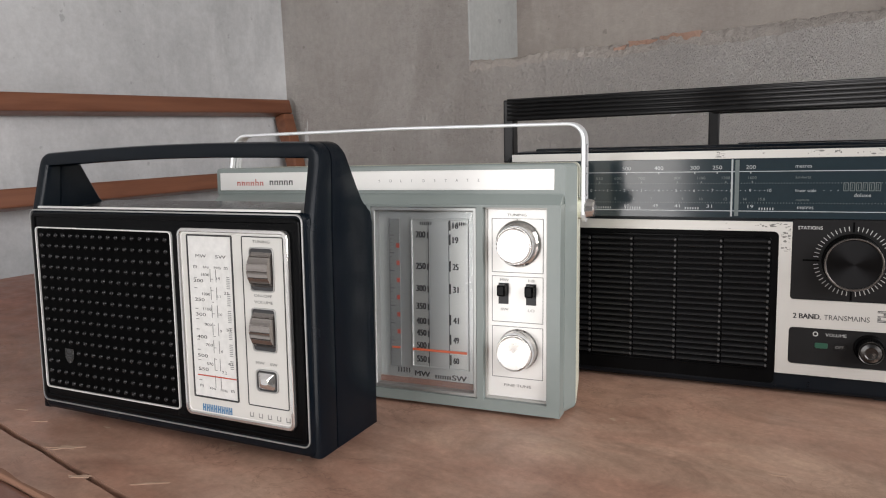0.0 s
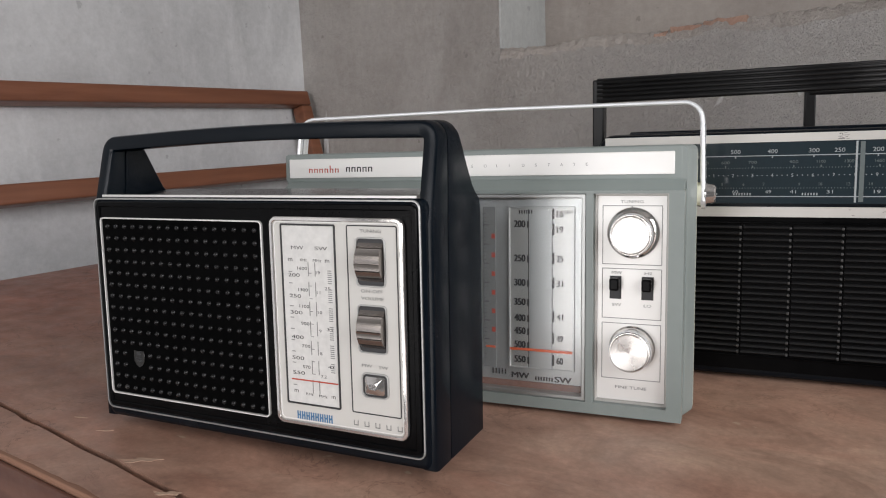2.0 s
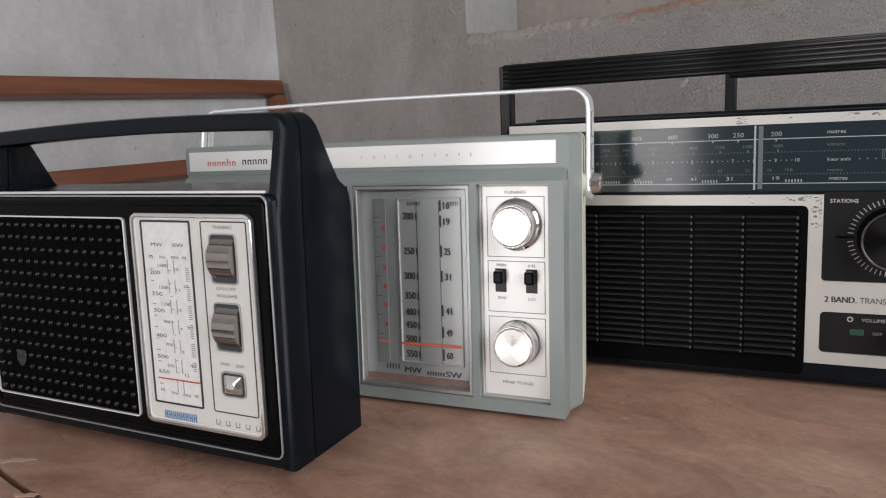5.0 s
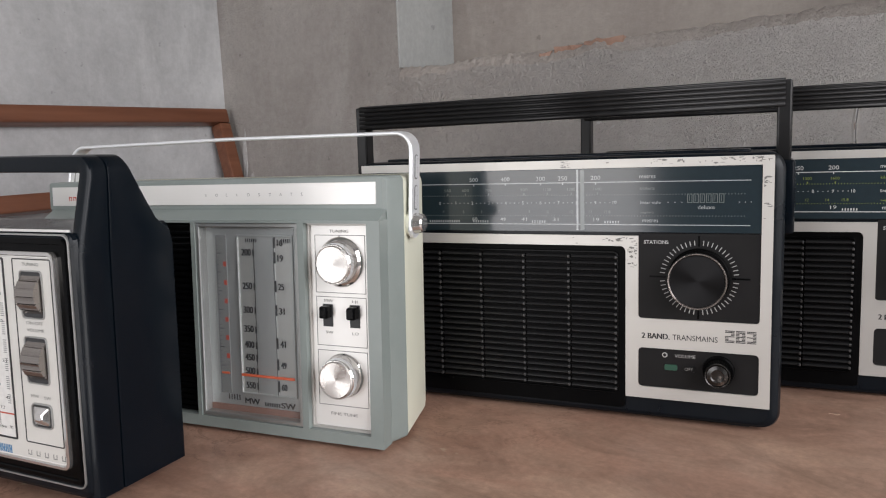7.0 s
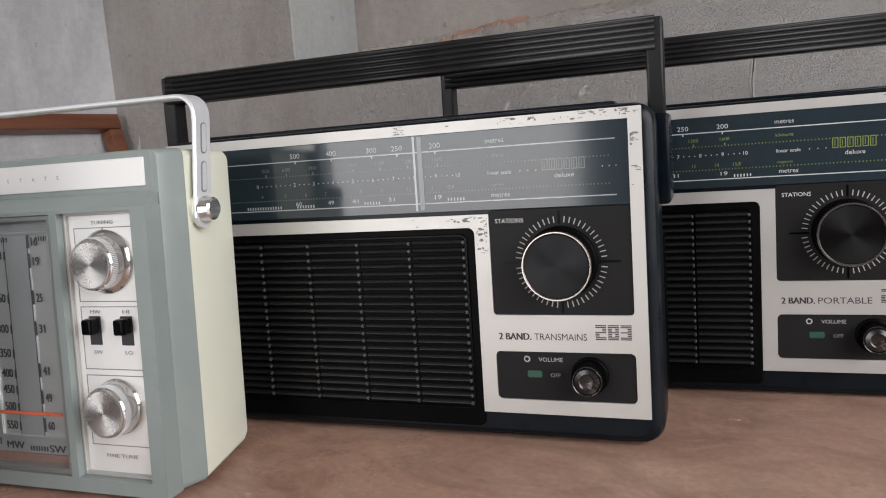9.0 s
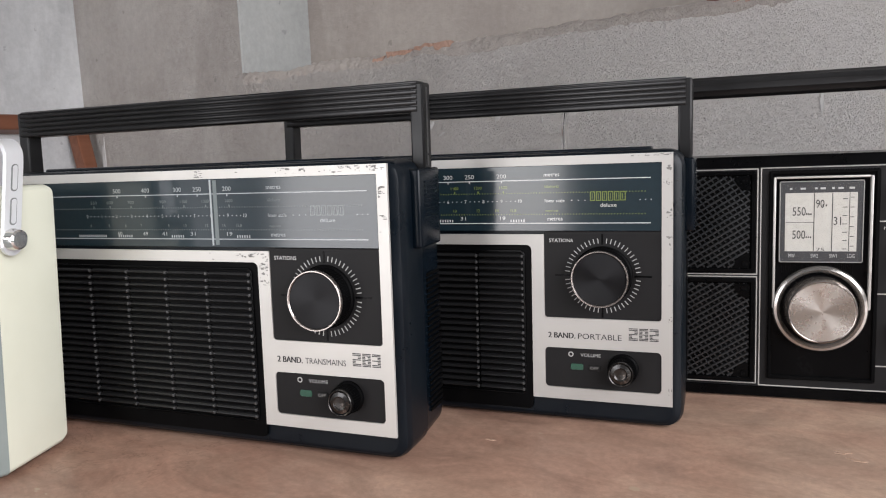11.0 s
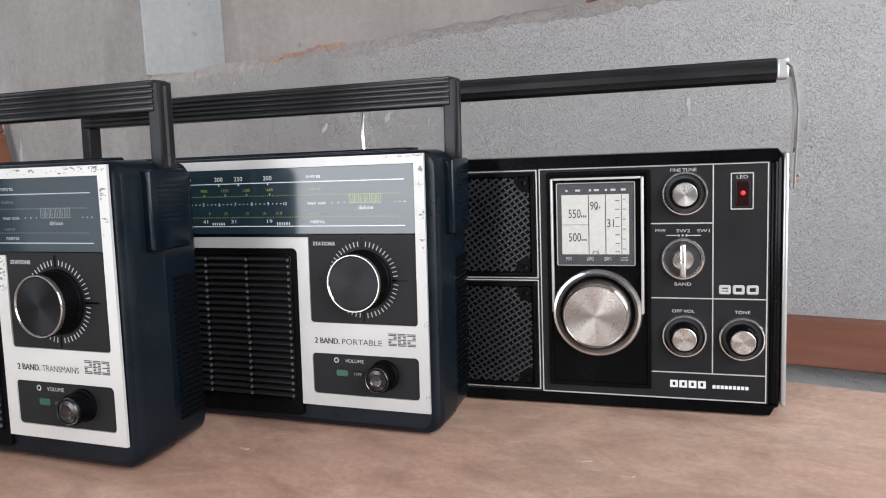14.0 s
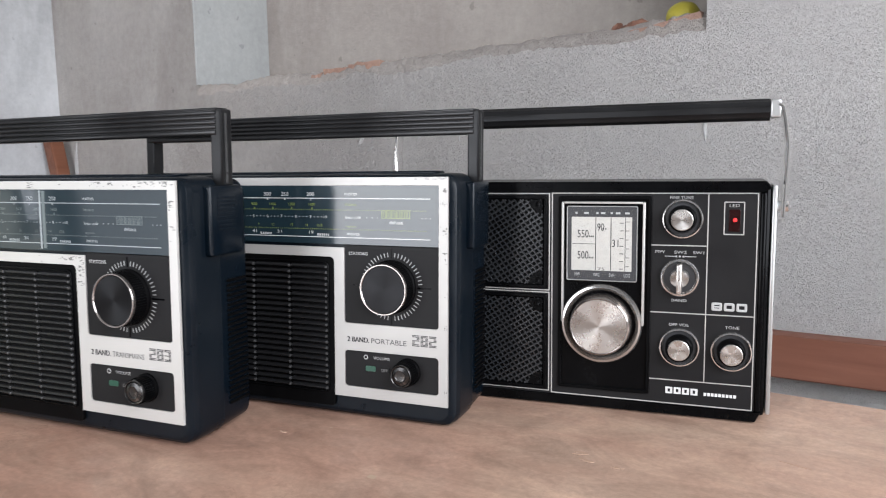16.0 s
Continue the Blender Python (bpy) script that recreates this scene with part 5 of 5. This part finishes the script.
# ---- radio five: black multi-band set with framed dial ----
def radio_bands():
    Kit.unit, Kit.lean = 0.001, 0.85
    r = thing("portable_radio", pose(0.4643, 0.8076, 0.75, 0, 0, 1.9), "black multi-band radio with silver knobs and lines", "radio", "radios on the table")
    part("cabinet", B(-292.4, 8.0, 2.5, 64, 5, 178, r=2.5), "black", r)
    bm = bmesh.new()
    loft(bm, [[(x, y, z) for x, z in ((-287 + s, 174.2), (3 - s, 174.2), (8.4 - s, 177.5), (4.5 - s, 182.4), (-289.5 + s, 182.4), (-293 + s, 177.5))] for y, s in ((-1.5, 1), (0, 0), (62, 0), (65, 2))])
    part("top_moulding", bm, "black", r)
    bm = bmesh.new()
    loft(bm, [[(x, y, z) for x, z in ((-288 + s, 1.5), (2 - s, 1.5), (5.5 - s, 8.6), (-290 + s, 8.6))] for y, s in ((-1.5, 0.6), (0, 0), (60, 0))])
    part("bottom_moulding", bm, "black", r)
    part("side_moulding", B(0.8, 5.0, -1.2, 8, 8.8, 174, r=1.4), "black", r)
    part("side_moulding", B(-289.8, -286.6, -1.2, 8, 8.8, 174, r=1.4), "black", r)
    for x0, x1 in ((8.6, 12), (-296.6, -292.8)):
        part("side_trim", B(x0, x1, 3, 60, 6.5, 179, r=1.2), "dimsilver", r, "bright metal side plate")
    face = part("front_face", B(-286.4, 0.6, 0.0, 3, 8.8, 174), "panel", r, "dark grey control face")
    part("face_line", F(-154, -0.6, 9.3, 173.8, 0.9, -0.5, 0.5, r=0.6), "bright", r, "bright outline")
    for z0, z1 in ((94.2, 173.4), (10.6, 93.2)):
        part("speaker_line", F(-285.8, -155.4, z0, z1, 0.9, -0.6, 0.5, r=0.6), "bright", r)
        sp = part("speaker", B(-283.8, -157.4, -0.3, 0.8, z0 + 2, z1 - 2), "matt", r, "black lattice speaker grille")
        part("speaker_rim", F(-284, -157.2, z0 + 1.8, z1 - 1.8, 3.2, -2.6, 0, r=1.5), "black", sp)
        xa, xb, za, zb = -280, -161.2, z0 + 5.5, z1 - 5.5
        bm = bmesh.new()
        # slanting bars, clipped to the opening
        pitch = 3.9
        for slope, dep, wd in ((0.62, -2.0, 1.25), (-1.35, -1.3, 0.95)):
            span = (xb - xa) * abs(slope) + (zb - za)
            step = pitch * math.sqrt(1 + slope * slope)
            nbar = int(span / step) + 1
            for k in range(nbar):
                c = (za - (xb - xa) * slope if slope > 0 else za) + k * step
                pts = []
                x_at = lambda z: xa + (z - c) / slope
                lo, hi = sorted((x_at(za), x_at(zb)))
                lo, hi = max(lo, xa), min(hi, xb)
                if hi - lo < 1.5:
                    continue
                p, q = Vector((lo, c + slope * (lo - xa))), Vector((hi, c + slope * (hi - xa)))
                d = (q - p).normalized()
                nrm = Vector((-d.y, d.x)) * wd / 2
                loft(bm, [[(a.x, yy, a.y) for a in (p - nrm, q - nrm, q + nrm, p + nrm)] for yy in (dep, -0.2)])
        tagged(part("lattice", bm, "lattice", sp), kind="stuff")
        for cx, cz, sx, sz in ((xa, za, 1, 1), (xb, za, -1, 1), (xa, zb, 1, -1), (xb, zb, -1, -1)):
            bm = bmesh.new()
            arc = [(cx, cz), (cx + sx * 11, cz)] + [(cx + sx * 11 * math.cos(q), cz + sz * 11 * math.sin(q)) for q in (0.4, 0.8, 1.2)] + [(cx, cz + sz * 11)]
            loft(bm, [[(x, yy, z) for x, z in arc] for yy in (-2.4, -0.3)])
            lathe(bm, cx + sx * 3.4, cz + sz * 3.4, [(2.2, -2.3), (2.0, -3.2), (0.6, -3.0)], 14)
            part("corner_bracket", bm, "black", sp)
    # dividing lines
    for rect in ((-35.7, -34.9, 28.9, 173), (-76, -35.8, 133.2, 134.0), (-76, -1.5, 81.0, 81.8), (-76, -1.5, 28.0, 28.8)):
        part("dividing_line", bars(bmesh.new(), [rect], -0.35, 0.3), "bright", r)
    # dial bay
    bay = part("dial_bay", B(-147, -77, -0.5, 0.5, 16.5, 170.5, r=0.3), "black", r, "sunk black dial bay")
    part("bay_rim", F(-148, -76.2, 15.8, 171.2, 2.6, -2.2, 0, r=1.5), "matt", bay)
    bm = bmesh.new()
    for k in range(40):
        box(bm, -139 + 1.2 * k, -138.5 + 1.2 * k, -0.9, -0.4, 96, 104.5)
    part("bay_ribbing", bm, "matt", bay)
    bm = bmesh.new()
    for x0, x1 in ((-145.4, -143.6), (-82.6, -80.6)):
        box(bm, x0, x1, -4.0, 0, 70, 166.5, r=0.7)
    box(bm, -143.6, -82.6, -3.8, 0, 165.2, 166.8, r=0.6)
    part("dial_surround", bm, "bright", bay, "chrome dial surround")
    part("dial_box", S(-140.6, -87, 104.6, 162.8, -2.6, 0, r=1.2, soft=0.4), "ink", bay)
    part("dial_box_rim", F(-141.2, -86.4, 104.2, 163.4, 0.7, -3.2, 0, r=1.2), "dimsilver", bay)
    part("scale_card", B(-137.4, -90.6, -2.9, -2.4, 112.4, 154.8), "lamp_card", bay, "white scale card")
    bm = bmesh.new()
    for txt, x, z, h, w in (("550", -132.5, 138.5, 6.2, 8.6), ("500", -132.5, 121.6, 6.2, 8.6), ("90", -117.2, 144, 6.0, 5.4), ("31", -105.6, 131.6, 5.8, 4.8), ("75", -116.6, 112.6, 2.4, 5.4)):
        letters(bm, txt, x, z, h, -3.05, w)
    bars(bm, [(-118.6, -118.1, 112.6, 154.6), (-106.8, -106.3, 112.6, 154.6), (-95.8, -95.4, 112.6, 154.6)], -3.05)
    bars(bm, [(-137, -118.6, 133.4, 133.7)] + [(-113 + 2 * k, -112.2 + 2 * k, 145, 146.4) for k in range(2)] + [(-123.6 + 1.4 * k, -122.8 + 1.4 * k, z, z + 1.4) for k in range(3) for z in (138.8, 122)] + [(-100, -97, z, z + 0.5) for z in range(114, 154, 6)] + [(-95, -92.6, z, z + 0.5) for z in range(116, 154, 7)], -3.05)
    part("card_print", bm, "ink", bay)
    bm = bmesh.new()
    bars(bm, [(x, x + w, 157.2, 158.6) for x, w in ((-134.5, 1.6), (-127.5, 3.4), (-118, 1.6), (-114.5, 3.4), (-107, 1.6), (-103, 3.4), (-96, 3.4))], -2.8)
    for txt, x, w in (("MW", -132.6, 4.2), ("SW2", -117.6, 4.8), ("SW1", -105.4, 4.8), ("LOG", -94, 4.8)):
        letters(bm, txt, x, 107.8, 2.8, -2.8, w, True)
    part("band_print", bm, "tick", bay)
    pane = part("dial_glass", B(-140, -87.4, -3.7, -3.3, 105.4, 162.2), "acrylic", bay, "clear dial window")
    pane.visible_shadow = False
    cx, cz = -113.4, 70.2
    ring = part("tuning_ring", L(cx, cz, [(31.6, 0), (31.6, -3.5), (30.7, -5.2), (29.0, -5.6), (27.6, -4.2), (26.6, -2.6), (26.0, -0.4)], 64), "midchrome", r, "wide chrome tuning ring")
    # the knob's side is given dark chrome for the black it reflects
    knob = part("tuning_knob", L(cx, cz, [(24.0, -0.5), (23.6, -12), (22.8, -14.6), (21.9, -15.4), (21.4, -15.2), (0.3, -14.6)], 64), "darkchrome", r, "large spun aluminium tuning knob")
    part("knob_cap", L(cx, cz, [(21.3, -15.1), (20.9, -15.8), (0.3, -15.2)], 64), "spun", knob, "spun aluminium cap")
    # small knobs
    for kx, kz in ((-53.6, 154), (-53.9, 54.8), (-16.4, 54.0)):
        k = part("small_knob", L(kx, kz, [(15.0, 0), (15.0, -2.2), (14.5, -3.2), (13.7, -3.3), (13.1, -2.4), (12.9, -0.4)], 48), "chrome", r, "small silver knob in a chrome ring")
        part("knob_well", L(kx, kz, [(13.0, -0.2), (12.7, -0.9), (0.4, -0.9)], 36), "ink", k)
        part("knob_stem", L(kx, kz, [(10.4, -0.5), (9.8, -9), (9.2, -11)], 36), "matt", k)
        part("knob_cap", L(kx, kz, [(8.1, -10.9), (8.0, -11.7), (7.5, -12.1), (0.3, -11.8)], 40), "spun", k)
    bx, bz = -54.8, 109
    k = part("band_knob", L(bx, bz, [(14.4, 0), (14.4, -2.2), (13.8, -3.2), (12.9, -3.3), (12.2, -2.4), (12.0, -0.4)], 48), "chrome", r, "band selector with pointer bar")
    part("knob_well", L(bx, bz, [(12.0, -0.2), (11.6, -0.9), (0.4, -0.9)], 36), "ink", k)
    part("knob_cap", L(bx, bz, [(7.2, -0.8), (6.8, -7), (6.2, -7.6), (0.4, -7.6)], 36), "spun", k)
    part("pointer_bar", B(bx - 2.0, bx + 2.0, -12, -0.8, bz - 11.4, bz + 11.4, r=1.3), "spun", k)
    for txt, x, z, w in (("FINE TUNE", -54.5, 169, 17), ("BAND", -54.8, 90.2, 11), ("OFF VOL", -54.6, 71.2, 15), ("TONE", -16.2, 71.2, 10), ("MW", -69.5, 127.6, 7), ("SW2", -54.6, 127.4, 9), ("SW1", -41.5, 127.4, 8), ("LED", -17.1, 163.2, 7)):
        bm = bmesh.new()
        letters(bm, txt, x, z, 2.2, -0.2, w, True)
        part("control_lettering", bm, "tick", r)
    bm = bmesh.new()
    bars(bm, [(-66, -58.5, 125.0, 125.5), (-51.5, -43, 125.0, 125.5)], -0.25)
    dots(bm, [(-57.6, 125.2), (-55, 125.2), (-52.4, 125.2)], 1.3, -0.25)
    part("band_marks", bm, "tick", r)
    # outlined type figures and the maker's bar marks
    bm = bmesh.new()
    for k2, mid in ((0, True), (1, False), (2, False)):
        x = -31.4 + 8.8 * k2
        frame_ring(bm, x, x + 7.6, 84.6, 91, 1.9, -0.4, 0, r=1.4)
        if mid:
            box(bm, x + 1.8, x + 5.8, -0.38, 0, 87.2, 88.4)
    part("type_number", bm, "tick", r, "raised type figures")
    bm = bmesh.new()
    for k2 in range(4):
        x = -63.4 + 6.2 * k2
        bars(bm, [(x, x + 5.2, 17.6, 18.9), (x, x + 5.2, 21.5, 22.8), (x, x + 1.7, 18.9, 21.5), (x + 3.5, x + 5.2, 18.9, 21.5)], -0.3)
    bars(bm, [(-35.2 + 2.65 * k2, -33.2 + 2.65 * k2, 18, 20.4) for k2 in range(9)], -0.3)
    part("maker_mark", bm, "white", r, "white maker's mark")
    lamp = part("indicator", F(-24.4, -9.9, 142.4, 167.2, 0.8, -0.6, 0.3, r=0.8), "bright", r, "framed red indicator lamp")
    part("indicator_lens", S(-20.9, -12.8, 145, 161.4, -0.5, 0.3, r=0.5, soft=0.2), "darkred", lamp)
    part("indicator_glow", L(-16.6, 153.6, [(1.6, -0.9), (1.2, -1.3), (0.3, -1.5)], 16), "led", lamp, "glowing red dot")
    # handle: ribbed bar on bent metal straps
    y = 36
    ribs = []
    for q in range(24):
        a = 2 * math.pi * q / 24
        rr = 8.6 if q % 2 else 8.0
        ribs.append((y + 7.6 * math.cos(a) * rr / 8.6, 235.4 + rr * math.sin(a)))
    handle = part("handle_bar", along_x(bmesh.new(), ribs, -278, 6.6), "grip", r, "ribbed black handle grip", angle=20)
    for d, xe in ((1, 6.6), (-1, -278)):
        part("end_cap", B(*sorted((xe, xe + d * 8)), y - 7, y + 7, 229, 243, r=1.6), "dimsilver", handle, "metal end cap")
        px = 18.6 if d > 0 else -302
        path = [(xe + d * 6, 239.5), (xe + d * 9, 237), (px - d * 0.8, 226), (px + d * 1.2, 208), (px + d * 0.6, 188), (px - d * 0.4, 166), (px - d * 0.6, 153.5)]
        part("handle_strap", strap(bmesh.new(), path, y, 2.8, 15), "chrome", handle, "bent metal handle strap")
        part("pivot_screw", lathe_x(bmesh.new(), y, 162, [(4.6, px + d * 0.8), (4.6, px + d * 3), (3.4, px + d * 4.4)]), "chrome", handle)
        xs0 = 10 if d > 0 else -294.6
        part("pivot_boss", lathe_x(bmesh.new(), y, 162, [(4, xs0 - d * 1), (4, px - d * 0.6)]), "alu", r)
    for x in (-275, -35):
        for y0 in (6, 46):
            part("foot", B(x, x + 30, y0, y0 + 10, 0, 4.4, r=1), "rubber", r)
    return r


radio_wheels()
radio_strap()
radio_wide(pose(0.006, 0.6185, 0.751, 0, 0, -0.7), 1.6, "TRANSMAINS", "283", "worn", "dimwhite", "dimgrey", "black radio with scuffed silver trim and hazy scale window", (-4.5, -17.3, -2.4))
radio_wide(pose(0.166, 0.7171, 0.75, 0, 0, -0.5), 2.55, "PORTABLE", "282", "bright", "coatwhite", "lime", "black radio with silver trim and yellow-green scale figures")
radio_bands()
